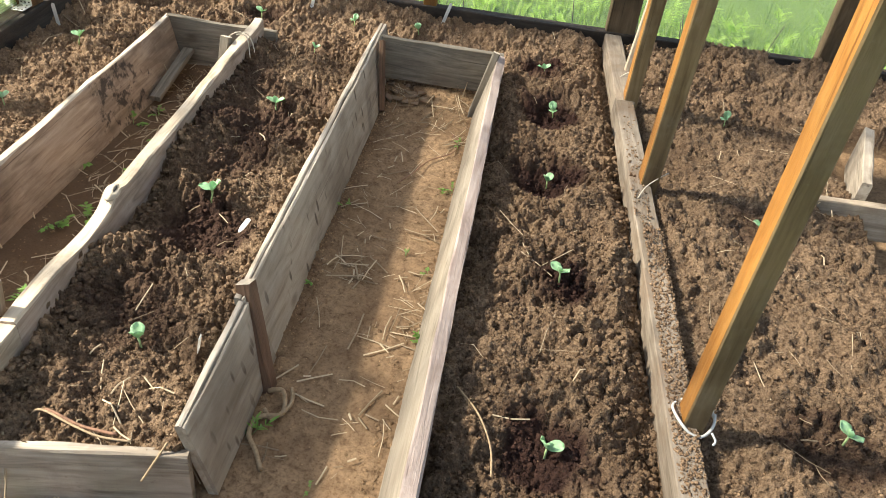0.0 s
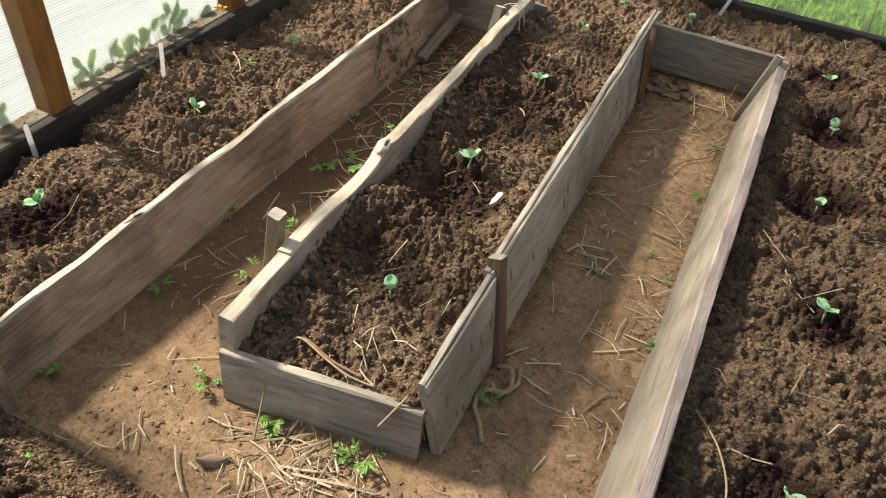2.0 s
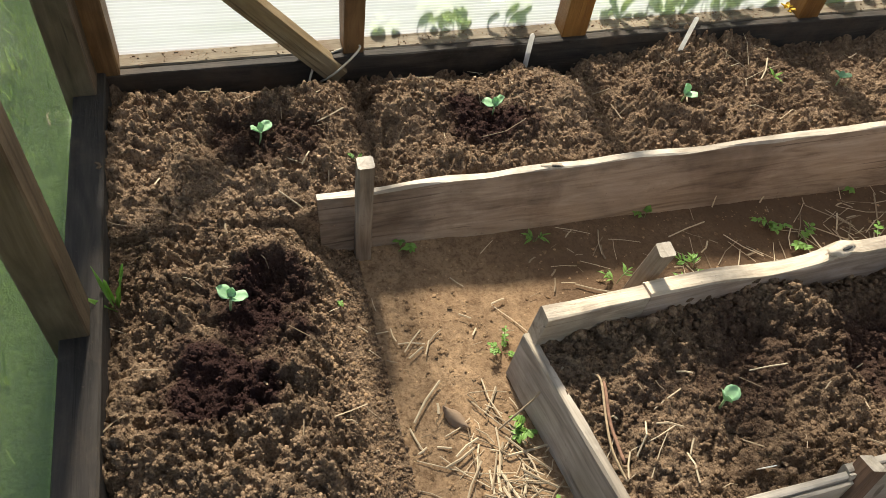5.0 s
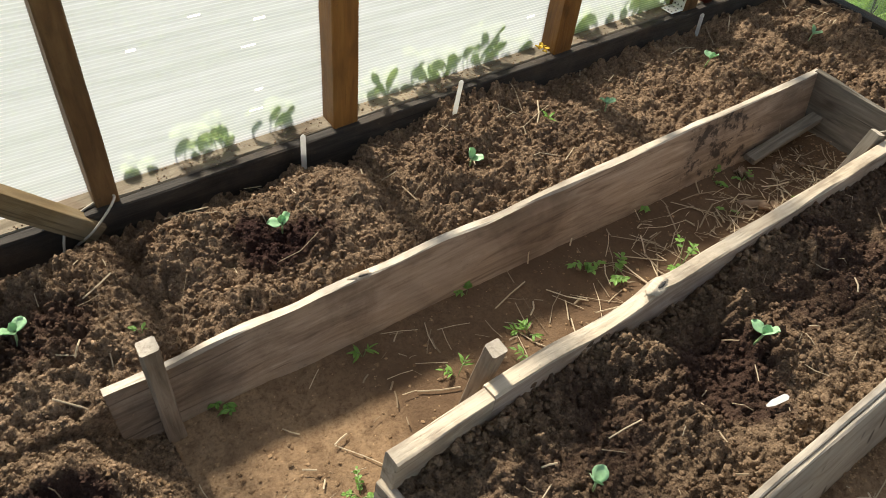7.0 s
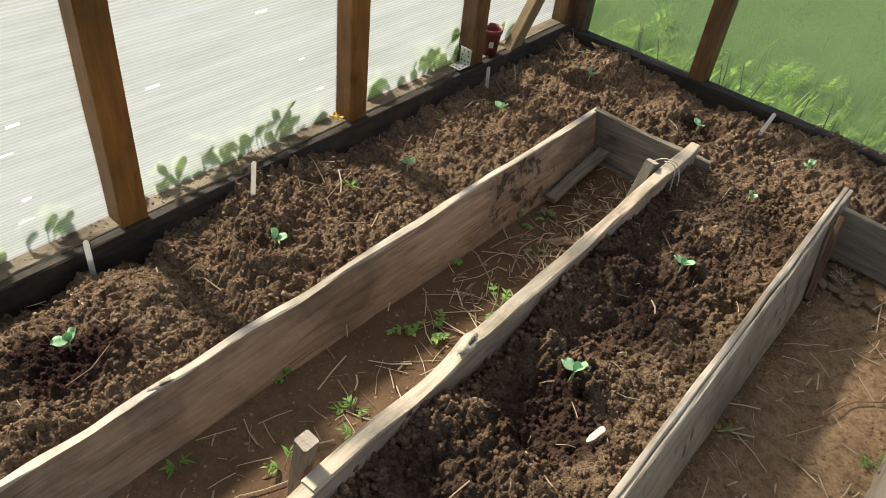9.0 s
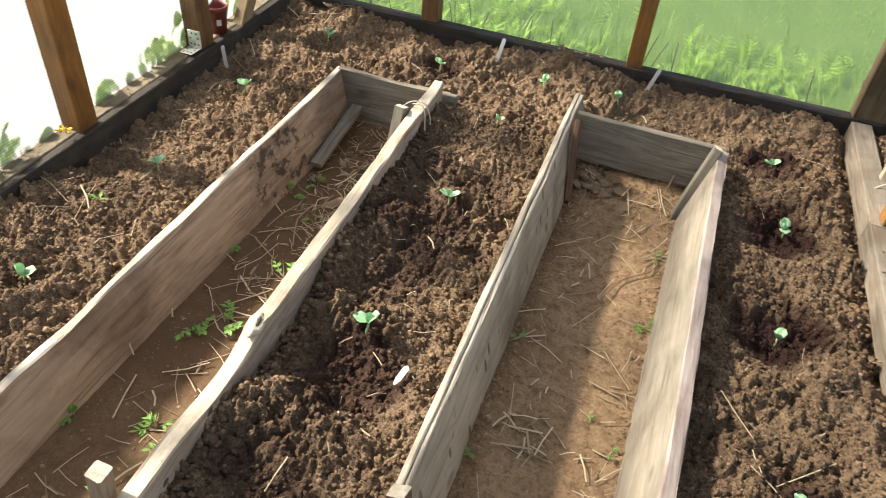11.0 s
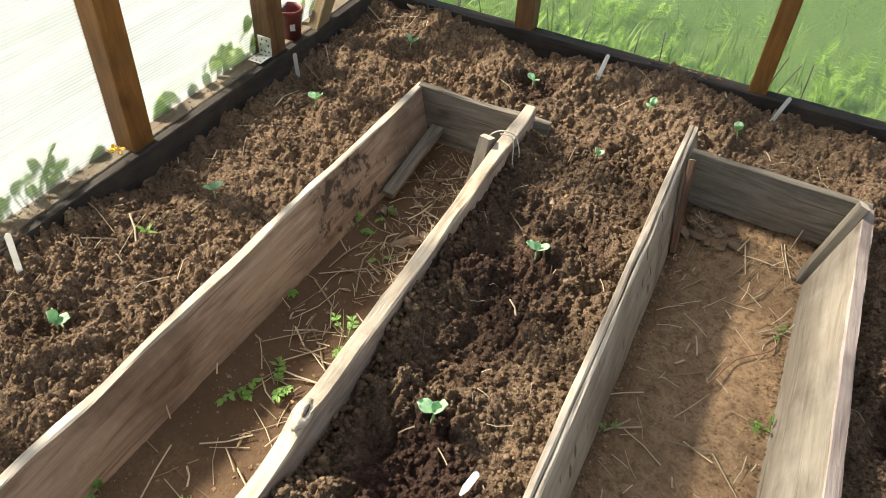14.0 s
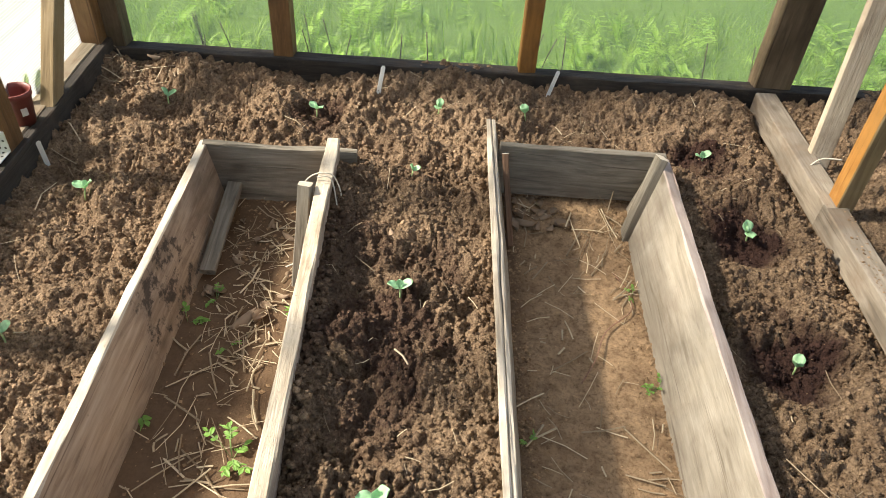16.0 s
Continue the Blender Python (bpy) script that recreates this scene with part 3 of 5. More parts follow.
def path_darkness(x, y):
    """The narrow path is darker than the wide one, in blotches, and so is the plank's foot."""
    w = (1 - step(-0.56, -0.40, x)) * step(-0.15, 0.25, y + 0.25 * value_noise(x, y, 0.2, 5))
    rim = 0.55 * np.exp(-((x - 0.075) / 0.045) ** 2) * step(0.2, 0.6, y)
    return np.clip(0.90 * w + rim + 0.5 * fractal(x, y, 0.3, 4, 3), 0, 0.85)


def crumbs_on(name, boxes, count, sizes, mat, seed, label, level=None, plain_shape=False):
    """Loose crumbs of soil lying on the beds or the path."""
    r = np.random.default_rng(seed)
    bmx = bmesh.new()
    if plain_shape:
        bmesh.ops.create_cone(bmx, cap_ends=False, segments=4, radius1=1.0, radius2=0.0, depth=1.0, matrix=Matrix.Translation((0, 0, 0.5)))
    else:
        bmesh.ops.create_icosphere(bmx, subdivisions=1, radius=1.0)
    bmesh.ops.triangulate(bmx, faces=bmx.faces[:])
    bmx.verts.ensure_lookup_table()
    bmx.verts.index_update()
    base = np.array([v.co[:] for v in bmx.verts])
    tri = np.array([[v.index for v in f.verts] for f in bmx.faces])
    bmx.free()
    keep = np.cumsum([w for *_, w in boxes])
    pick = np.searchsorted(keep / keep[-1], r.random(count))
    bx = np.array([b[:4] for b in boxes])[pick]
    x, y = bx[:, 0] + (bx[:, 1] - bx[:, 0]) * r.random(count), bx[:, 2] + (bx[:, 3] - bx[:, 2]) * r.random(count)
    size = sizes[0] + (sizes[1] - sizes[0]) * r.random(count) ** 3.4
    z = (height(x, y) if level is None else level(x, y)) + size * 0.25
    shape = base[None] * (0.55 + 0.75 * r.random((count, len(base), 1))) * size[:, None, None] * np.array([1.0, 1.0, 0.8])
    an = r.random(count) * 6.283
    ca, sa = np.cos(an)[:, None], np.sin(an)[:, None]
    co = np.stack([shape[..., 0] * ca - shape[..., 1] * sa, shape[..., 0] * sa + shape[..., 1] * ca, shape[..., 2]], -1)
    co += np.stack([x, y, z], -1)[:, None]
    co = co.reshape(-1, 3)
    fs = (tri[None] + (np.arange(count) * len(base))[:, None, None]).reshape(-1, 3)
    me = bpy.data.meshes.new(name)
    me.vertices.add(len(co))
    me.vertices.foreach_set("co", co.ravel())
    me.loops.add(fs.size)
    me.loops.foreach_set("vertex_index", fs.ravel())
    me.polygons.add(len(fs))
    me.polygons.foreach_set("loop_start", np.arange(0, fs.size, 3))
    me.update(calc_edges=True)
    at = me.attributes.new("wet", "FLOAT", "POINT")
    at.data.foreach_set("value", wetness(co[:, 0], co[:, 1]))
    me.materials.append(mat)
    return tagged(new(name, me), label, "soil", kind="stuff")


def ground_piece(name, which, box, cell, mat, label):
    """A sheet of soil on the part of the plan that belongs to one bed or to the paths."""
    x0, x1, y0, y1 = box
    nx, ny = int((x1 - x0) / cell) + 1, int((y1 - y0) / cell) + 1
    gx, gy = np.meshgrid(np.linspace(x0, x1, nx), np.linspace(y0, y1, ny), indexing="ij")
    px, py = gx.ravel(), gy.ravel()
    pz = height(px, py)
    r = region(px, py).reshape(nx, ny)
    own = r == which
    keep = own[:-1, :-1] | own[1:, :-1] | own[:-1, 1:] | own[1:, 1:]
    if which != PATHWAY:
        pz = np.where(own.ravel(), pz, np.minimum(pz, 0.10))
    ids = np.arange(nx * ny).reshape(nx, ny)
    quads = np.stack([ids[:-1, :-1], ids[1:, :-1], ids[1:, 1:], ids[:-1, 1:]], -1)[keep]
    used = np.unique(quads)
    back = np.zeros(nx * ny, int)
    back[used] = np.arange(len(used))
    co = np.stack([px, py, pz], -1)[used]
    quads = back[quads]
    me = bpy.data.meshes.new(name)
    me.vertices.add(len(co))
    me.vertices.foreach_set("co", co.ravel())
    me.loops.add(quads.size)
    me.loops.foreach_set("vertex_index", quads.ravel())
    me.polygons.add(len(quads))
    me.polygons.foreach_set("loop_start", np.arange(0, quads.size, 4))
    me.update(calc_edges=True)
    me.polygons.foreach_set("use_smooth", np.ones(len(quads), bool))
    at = me.attributes.new("wet", "FLOAT", "POINT")
    # on the path "wet" only carries how dark the clay is
    at.data.foreach_set("value", wetness(co[:, 0], co[:, 1]) if which != PATHWAY else path_darkness(co[:, 0], co[:, 1]))
    me.materials.append(mat)
    return tagged(new(name, me), label, "soil", kind="structure")


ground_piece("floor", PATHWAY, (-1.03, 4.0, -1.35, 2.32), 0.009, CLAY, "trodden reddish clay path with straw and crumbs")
ground_piece("soil_west_bed", BED_W, (-1.64, -0.93, -1.04, 2.94), 0.0046, DRY_SOIL, "loose crumbly brown soil in the bed along the sheeting")
ground_piece("soil_middle_bed", BED_C, (-0.56, 0.03, -0.10, 2.30), 0.0043, SOIL, "dark crumbly soil between two boards, watered in patches")
ground_piece("soil_far_bed", BED_N, (-1.0, 4.0, 2.22, 2.93), 0.0056, DRY_SOIL, "loose brown soil along the end wall")
ground_piece("soil_right_bed", BED_R, (0.505, 1.19, -0.76, 2.30), 0.0046, SOIL, "crumbly brown soil with watered hollows round seedlings")
ground_piece("soil_east_bed", BED_E, (1.17, 2.03, -0.61, 2.30), 0.0062, SOIL, "paler dry soil beyond the row of posts")
ground_piece("soil_south_bed", BED_S, (-1.0, -0.01, -1.04, -0.39), 0.0046, SOIL, "crumbly soil sloping down to the path, watered dark")

crumbs_on("soil_crumbs", [(-0.48, 0.0, 0.0, 2.3, 1.5), (0.60, 1.15, -0.4, 2.3, 1.6), (1.24, 2.0, -0.3, 2.3, 0.9)], 9500, (0.002, 0.0105), SOIL_CRUMB, 5, "loose crumbs of dark brown soil over the beds")
crumbs_on("dry_crumbs", [(-1.56, -1.0, -1.0, 2.84, 2.4), (-1.0, 1.8, 2.29, 2.84, 1.6)], 10500, (0.002, 0.0105), DRY_CRUMB, 8, "loose crumbs of dry brown soil over the beds")
crumbs_on("south_bed_crumbs", [(-1.0, -0.15, -1.0, -0.5, 1.5), (-1.0, -0.2, -0.55, -0.40, 1.0)], 4000, (0.002, 0.0072), DRY_CRUMB, 14, "pale and dark crumbs spilling from the bed to the path")
crumbs_on("fine_soil_crumbs", [(-0.47, -0.01, 0.02, 2.25, 1.4), (0.62, 1.13, -0.3, 2.3, 1.6), (-1.0, -0.2, -1.0, -0.42, 0.8)], 30000, (0.0016, 0.0062), SOIL_CRUMB, 15, "fine crumbs of dark soil over the beds", None, True)
crumbs_on("fine_dry_crumbs", [(-1.52, -1.02, -0.9, 2.84, 2.4), (-1.0, 1.5, 2.29, 2.82, 1.6), (1.26, 1.9, 0.1, 2.3, 0.5)], 32000, (0.0016, 0.0062), DRY_CRUMB, 18, "fine crumbs of dry soil over the beds", None, True)
crumbs_on("board_foot_crumbs", [(-0.485 - 0.019 * (y - 0.2), -0.435 - 0.019 * (y - 0.2), y, y + 0.25, 1.0) for y in (0.0, 0.25, 0.5, 0.75, 1.0, 1.25, 1.5, 1.75)] + [(1.11 - 0.016 * y, 1.15 - 0.016 * y, y, y + 0.5, 1.2) for y in (0.0, 0.5, 1.0, 1.5)], 2600, (0.003, 0.015), SOIL_CRUMB, 19, "crumbs of soil heaped against the boards")
crumbs_on("kerb_crumbs", [(1.165, 1.232, -0.5, 1.15, 1.0), (1.14, 1.2, 1.15, 2.1, 0.12)], 5200, (0.0014, 0.0065), DRY_CRUMB, 9, "soil spilt on top of the low kerb plank", lambda x, y: 0.196 + 0.004 * (y > 0.92) + 0.0 * x)
crumbs_on("sill_crumbs", [(-1.66, -1.60, -0.95, -0.45, 0.15), (-1.65, -1.585, -0.2, 0.4, 0.3), (-1.645, -1.575, 0.5, 1.35, 0.6), (-1.63, -1.57, 1.5, 2.05, 0.2)], 1400, (0.001, 0.0042), DRY_CRUMB, 10, "soil and grit on the dirty sill", lambda x, y: 0.1975 + 0.0185 * (y + 1.0) + 0.0 * x)
crumbs_on("path_crumbs", [(-0.93, -0.52, -0.4, 2.2, 0.8), (0.08, 0.54, -0.7, 2.25, 1.0), (-0.9, 0.1, -0.55, -0.1, 1.0), (0.42, 0.54, -0.5, 2.2, 1.2), (0.065, 0.12, 0.3, 2.2, 1.6), (0.47, 0.52, 0.2, 2.2, 1.0), (-0.9, -0.5, 1.9, 2.2, 0.5), (0.1, 0.5, 2.1, 2.25, 0.6)],
          8500, (0.0014, 0.009), CLAY_CRUMB, 6, "crumbs and grit on the clay path", None, True)

# lawn outside, reaching the horizon, open under the house
bm = bmesh.new()
ring_in = [(-1.66, -1.10), (4.06, -1.10), (4.06, 2.96), (-1.66, 2.96)]
rings = [[bm.verts.new((x, y, 0.10)) for x, y in ring_in]]
for grow in (1.5, 8, 60, 900):
    rings.append([bm.verts.new((x + (grow if x > 1 else -grow), y + (grow if y > 1 else -grow), 0.06)) for x, y in ring_in])
for ra, rb in zip(rings, rings[1:]):
    for k in range(4):
        bm.faces.new((ra[k], ra[(k + 1) % 4], rb[(k + 1) % 4], rb[k]))
bmesh.ops.recalc_face_normals(bm, faces=bm.faces)
lawn = part("ground", bm, LAWN, None)
tagged(lawn, "green lawn round the greenhouse", "lawn", kind="structure")

# ---- greenhouse frame ----
WEST_X, NORTH_Y, SOUTH_Y, EAST_X, EAVES, RIDGE = -1.62, 2.90, -1.03, 4.0, 1.75, 2.55
RIDGE_X = 1.2


def pane(name, a, b, z0a, z0b, z1a, z1b, mat, parent, thick=0.006):
    """An upright sheet from a to b (x, y), its lower and upper edge at the heights given for each end."""
    a, b = Vector((*a, 0)), Vector((*b, 0))
    n = (b - a).normalized().cross(Vector((0, 0, 1))) * thick / 2
    vs = []
    for s in (1, -1):
        vs += [a + n * s + Vector((0, 0, z0a)), b + n * s + Vector((0, 0, z0b)), b + n * s + Vector((0, 0, z1b)), a + n * s + Vector((0, 0, z1a))]
    f = [(0, 1, 2, 3), (7, 6, 5, 4), (0, 4, 5, 1), (1, 5, 6, 2), (2, 6, 7, 3), (3, 7, 4, 0)]
    ob = part(name, mesh_of(name, vs, f, mat), mat, parent)
    ob.visible_shadow = False
    return ob


def sill_z(x, y):
    """Top of the bottom rail."""
    return 0.197 + 0.019 * (y + 1.0) * (x < 1) * max(0.0, min(1.0, (1.0 - x) / 2.6))


wall_west = tagged(empty("wall_west"), "greenhouse side wall of stained posts and milky ribbed sheeting", "wall", kind="structure")
zs, zn = sill_z(WEST_X, SOUTH_Y), sill_z(WEST_X, NORTH_Y)
timber("bottom_rail", (-1.585, -1.09, zs - 0.004), (-1.535, 2.95, zn - 0.004), 0.035, 0.22, DARK_WOOD, parent=wall_west, seg=40, label="tarred black plank", seed=3)
timber("sill", (-1.645, -1.09, zs), (-1.595, 2.95, zn), 0.085, 0.03, SILL_WOOD, parent=wall_west, seg=40, label="wooden sill dirty with soil", seed=4)
WEST_POSTS = [(-1.03, 0.10, BROWN_WOOD), (-0.288, 0.065, BROWN_WOOD), (0.465, 0.09, AMBER_WOOD), (1.40, 0.09, AMBER_WOOD), (2.12, 0.09, BROWN_WOOD), (2.88, 0.12, BROWN_WOOD)]
for k, (y, w, mt) in enumerate(WEST_POSTS):
    x = -1.61 + 0.0125 * (y + 1.0)
    z0 = zs + (zn - zs) * (y + 1.03) / 3.93
    timber("post", (x - 0.02, y, z0 - 0.01), (x - 0.02, y, EAVES), 0.085 if k else 0.12, w, mt, up=(0, 1, 0), parent=wall_west, seg=8, seed=20 + k).location.y += w / 2
for (ya, *_), (yb, *_) in zip(WEST_POSTS, WEST_POSTS[1:]):
    xa, xb = -1.665 + 0.0125 * (ya + 1), -1.665 + 0.0125 * (yb + 1)
    pane("pane", (xa, ya), (xb, yb), 0.10, 0.10, EAVES, EAVES, SHEET, wall_west)
timber("top_rail", (-1.63, -1.09, EAVES + 0.06), (-1.585, 2.95, EAVES + 0.06), 0.10, 0.06, BROWN_WOOD, parent=wall_west, seg=6)

wall_north = tagged(empty("wall_north"), "greenhouse end wall of stained posts and clear ribbed sheeting", "wall", kind="structure")
timber("bottom_rail", (-1.60, 2.89, 0.232), (4.06, 2.89, 0.195), 0.045, 0.22, DARK_WOOD, parent=wall_north, seg=60, rough=0.006, label="tarred black plank", seed=5)
timber("sill", (-1.60, 2.93, 0.226), (4.06, 2.93, 0.189), 0.04, 0.03, DARK_WOOD, parent=wall_north, seg=40, seed=6)
NORTH_POSTS = [(-1.545, 0.15, BROWN_WOOD), (-0.832, 0.08, BROWN_WOOD), (0.165, 0.07, AMBER_WOOD), (1.185, 0.15, DULL_WOOD), (2.26, 0.085, DULL_WOOD), (3.3, 0.085, BROWN_WOOD), (3.98, 0.12, BROWN_WOOD)]


def roof_z(x):
    return EAVES + (RIDGE - EAVES) * (1 - abs(x - RIDGE_X) / 2.8)


for k, (x, w, mt) in enumerate(NORTH_POSTS):
    # wide posts: every face but the west one in the duller brown
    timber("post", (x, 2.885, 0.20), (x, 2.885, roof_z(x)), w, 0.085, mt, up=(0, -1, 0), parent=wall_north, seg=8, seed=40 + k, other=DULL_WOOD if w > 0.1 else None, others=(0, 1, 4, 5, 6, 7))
for (xa, *_), (xb, *_) in zip(NORTH_POSTS, NORTH_POSTS[1:]):
    pane("pane", (xa, 2.965), (xb, 2.965), 0.10, 0.10, roof_z(xa), roof_z(xb), CLEAR_SHEET, wall_north)

wall_south = tagged(empty("wall_south"), "greenhouse entrance wall with an open doorway", "wall", kind="structure")
timber("bottom_rail", (-1.60, -1.06, 0.205), (-0.05, -1.06, 0.205), 0.085, 0.22, DARK_WOOD, parent=wall_south, seg=16, label="tarred black plank", seed=7)
timber("bottom_rail", (1.15, -1.06, 0.205), (4.06, -1.06, 0.205), 0.085, 0.22, DARK_WOOD, parent=wall_south, seg=16, seed=8)
SOUTH_POSTS = [(-1.53, 0.12), (-0.70, 0.09), (-0.05, 0.10), (1.15, 0.10), (2.2, 0.09), (3.98, 0.12)]
for k, (x, w) in enumerate(SOUTH_POSTS):
    timber("post", (x, -1.04, 0.02), (x, -1.04, roof_z(x)), w, 0.085, DULL_WOOD, up=(0, 1, 0), parent=wall_south, seg=8, seed=60 + k)
for (xa, _), (xb, _) in zip(SOUTH_POSTS, SOUTH_POSTS[1:]):
    if xa != -0.05:
        pane("pane", (xa, -1.135), (xb, -1.135), 0.10, 0.10, roof_z(xa), roof_z(xb), CLEAR_SHEET, wall_south)

wall_east = tagged(empty("wall_east"), "far side wall of posts and milky sheeting", "wall", kind="structure")
for k, y in enumerate((-1.03, 0.0, 1.0, 2.0, 2.9)):
    timber("post", (3.98, y, 0.15), (3.98, y, EAVES), 0.09, 0.09, BROWN_WOOD, up=(0, 1, 0), parent=wall_east, seg=4, seed=70 + k)
pane("pane", (4.04, -1.05), (4.04, 2.95), 0.1, 0.1, EAVES, EAVES, SHEET, wall_east)
timber("bottom_rail", (3.99, -1.09, 0.2), (3.99, 2.95, 0.2), 0.05, 0.22, DARK_WOOD, parent=wall_east, seg=8)

roof = tagged(empty("roof"), "low pitched roof of rafters and clear sheeting", "roof", kind="structure")
for k, y in enumerate((-1.03, -0.26, 0.50, 1.52, 2.15, 2.88)):
    timber("rafter", (-1.63, y, EAVES + 0.11), (RIDGE_X, y, RIDGE + 0.06), 0.045, 0.07, BROWN_WOOD, parent=roof, seg=4, seed=80 + k)
    timber("rafter", (4.03, y, EAVES + 0.11), (RIDGE_X, y, RIDGE + 0.06), 0.06, 0.09, BROWN_WOOD, parent=roof, seg=4, seed=90 + k)
timber("ridge_beam", (RIDGE_X, -1.1, RIDGE - 0.02), (RIDGE_X, 2.95, RIDGE - 0.02), 0.09, 0.14, BROWN_WOOD, parent=roof, seg=6)
for s, x in ((1, -1.68), (-1, 4.08)):
    vs = [(x, -1.15, EAVES + 0.105), (RIDGE_X, -1.15, RIDGE + 0.075), (RIDGE_X, 3.0, RIDGE + 0.075), (x, 3.0, EAVES + 0.105)]
    vs += [(p, q, r + 0.006) for p, q, r in vs]
    sheet = part("pane", mesh_of("pane", vs, [(3, 2, 1, 0), (4, 5, 6, 7), (0, 1, 5, 4), (1, 2, 6, 5), (2, 3, 7, 6), (3, 0, 4, 7)], ROOF_SHEET), ROOF_SHEET, roof)


# small white translucent dashes set on the side wall's sheets
FLECK = plain("white_fleck", (0.9, 0.9, 0.88), 0.5, var=0.05, thin=0.95)
for k, (y, z) in enumerate([(0.137, 0.751), (0.234, 0.613), (0.194, 0.538), (0.212, 0.39), (-0.008, 0.754), (0.63, 0.595), (1.189, 0.521), (1.272, 0.38), (0.196, 0.323), (-0.12, 0.604), (0.055, 0.66), (1.03, 0.728)]):
    bm = bmesh.new()
    bmesh.ops.create_cube(bm, size=1.0, matrix=Matrix.Translation((-1.6605 + 0.0125 * (y + 1), y, z)) @ Matrix.Diagonal((0.0014, 0.026 + 0.009 * (k % 3), 0.006 + 0.002 * (k % 2), 1)))
    bmesh.ops.bevel(bm, geom=bm.edges[:], offset=0.0006, segments=1, affect="EDGES")
    part("fleck", bm, FLECK, wall_west, "white fleck on the sheet").visible_shadow = False

# ---- posts down the middle and the low kerb plank ----
for k, (x, y, wx, wy, lean) in enumerate([(1.222, 0.33, 0.055, 0.074, -0.005), (1.21, 1.46, 0.064, 0.084, 0.0), (1.19, 2.14, 0.06, 0.076, 0.0)]):
    # shade put into colour: all but the sunlit west face are olive
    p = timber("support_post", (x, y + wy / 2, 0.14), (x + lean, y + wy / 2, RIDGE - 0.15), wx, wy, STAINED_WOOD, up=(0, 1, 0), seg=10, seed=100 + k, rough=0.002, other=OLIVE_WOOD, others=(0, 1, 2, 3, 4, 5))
    tagged(p, "orange-stained square timber post standing on the kerb plank", "post", "posts down the middle")
b1 = timber("brace", (1.215, 2.40, 0.16), (1.40, 2.86, 1.6), 0.085, 0.03, PALE_WOOD, up=(0, -1, 0), seg=8, seed=110)
tagged(b1, "thin pale sawn batten leaning on the end wall", "batten")
kerb = [((1.185, 0.92, 0.197), (1.205, -0.6, 0.195), 0.078), ((1.16, 2.12, 0.205), (1.19, 0.90, 0.193), 0.08), ((1.145, 2.84, 0.218), (1.165, 2.10, 0.205), 0.085)]
for k, (a, b, w) in enumerate(kerb):
    tagged(timber("kerb_plank", a, b, w, 0.10, KERB_WOOD, seg=30, rough=0.0035, seed=120 + k), "weathered low kerb plank half buried in soil", "plank", "kerb planks")

# ---- bed boards ----
def wave(seed, amp, freq, length, base=None):
    def f(u):
        return amp * noise.noise(Vector((seed * 3.7, u * length * freq, 1.1))) + amp * 0.4 * noise.noise(Vector((seed * 1.3, u * length * freq * 3.1, 4.1))) + (base(u) if base else 0)
    return f


def bed_board(label, a, b, width, depth, mat, up, seed, amp=0.012, top=None, seg=70, rough=0.006, edge_wood=None):
    length = (Vector(b) - Vector(a)).length
    return tagged(timber("bed_board", a, b, width, depth, mat, up=up, seg=seg, rough=rough, seed=seed, top=wave(seed, amp, 2.2, length, top), bottom=wave(seed + 5, 0.008, 2.0, length), other=edge_wood, others=(4, 5, 6) if edge_wood else ()), label, "board")


bed_board("long brown waney-edged board holding the bed along the side wall", (-1.005, -0.50, 0.180), (-0.965, 2.20, 0.262), 0.03, 0.27, MOULD_WOOD, (-0.17, 0, 1), 1, 0.010, edge_wood=WORN_SUNLIT_WOOD, seg=150, rough=0.008)
bed_board("long knotty board with a wavy pale top edge", (-0.492, 0.20, 0.275), (-0.530, 2.19, 0.305), 0.042, 0.22, TAN_WOOD, (0.05, 0, 1), 2, 0.012, lambda u: 0.022 * math.exp(-((u - 0.28) / 0.02) ** 2) - 0.018 * math.exp(-((u - 0.2) / 0.06) ** 2), edge_wood=TAN_SUNLIT_EDGE_WOOD, seg=130, rough=0.008)
bed_board("short pale sawn board at the bed's corner", (-0.468, -0.075, 0.288), (-0.492, 0.22, 0.272), 0.042, 0.20, PALE_WOOD, (0.05, 0, 1), 3, 0.004, None, 14, edge_wood=TAN_SUNLIT_EDGE_WOOD)
for text, a, b, w, d, lean, seed, seg in (("long grey weathered plank split along its top edge", (0.010, 0.42, 0.268), (0.0, 2.43, 0.270), 0.034, 0.28, (-0.20, 0, 1), 4, 70),
                                          ("short grey weathered plank at the bed's corner", (0.022, 0.005, 0.252), (0.020, 0.46, 0.256), 0.030, 0.26, (-0.22, 0, 1), 6, 24)):
    a, b = Vector(a), Vector(b)
    plank = bed_board(text, a - Vector((w * 0.2, 0, 0)), b - Vector((w * 0.2, 0, 0)), w * 0.56, d, BEIGE_WOOD, lean, seed, 0.005, None, seg, 0.004, edge_wood=WORN_SUNLIT_WOOD)
    off = Vector((w * 0.30, 0, -0.005))
    layer = timber("split_layer", a + off, b + off, w * 0.38, d - 0.01, BEIGE_WOOD, up=lean, seg=seg, rough=0.005, seed=seed + 40, top=wave(seed + 3, 0.006, 2.2, (b - a).length), other=WORN_SUNLIT_WOOD, others=(4, 5, 6))
    layer.parent = plank
    layer.matrix_parent_inverse = plank.matrix_world.inverted()
bed_board("grey end board closing the middle bed", (-0.488, -0.085, 0.180), (0.038, -0.004, 0.172), 0.026, 0.185, GREY_WOOD, (0, 0.06, 1), 7, 0.003, None, 24)
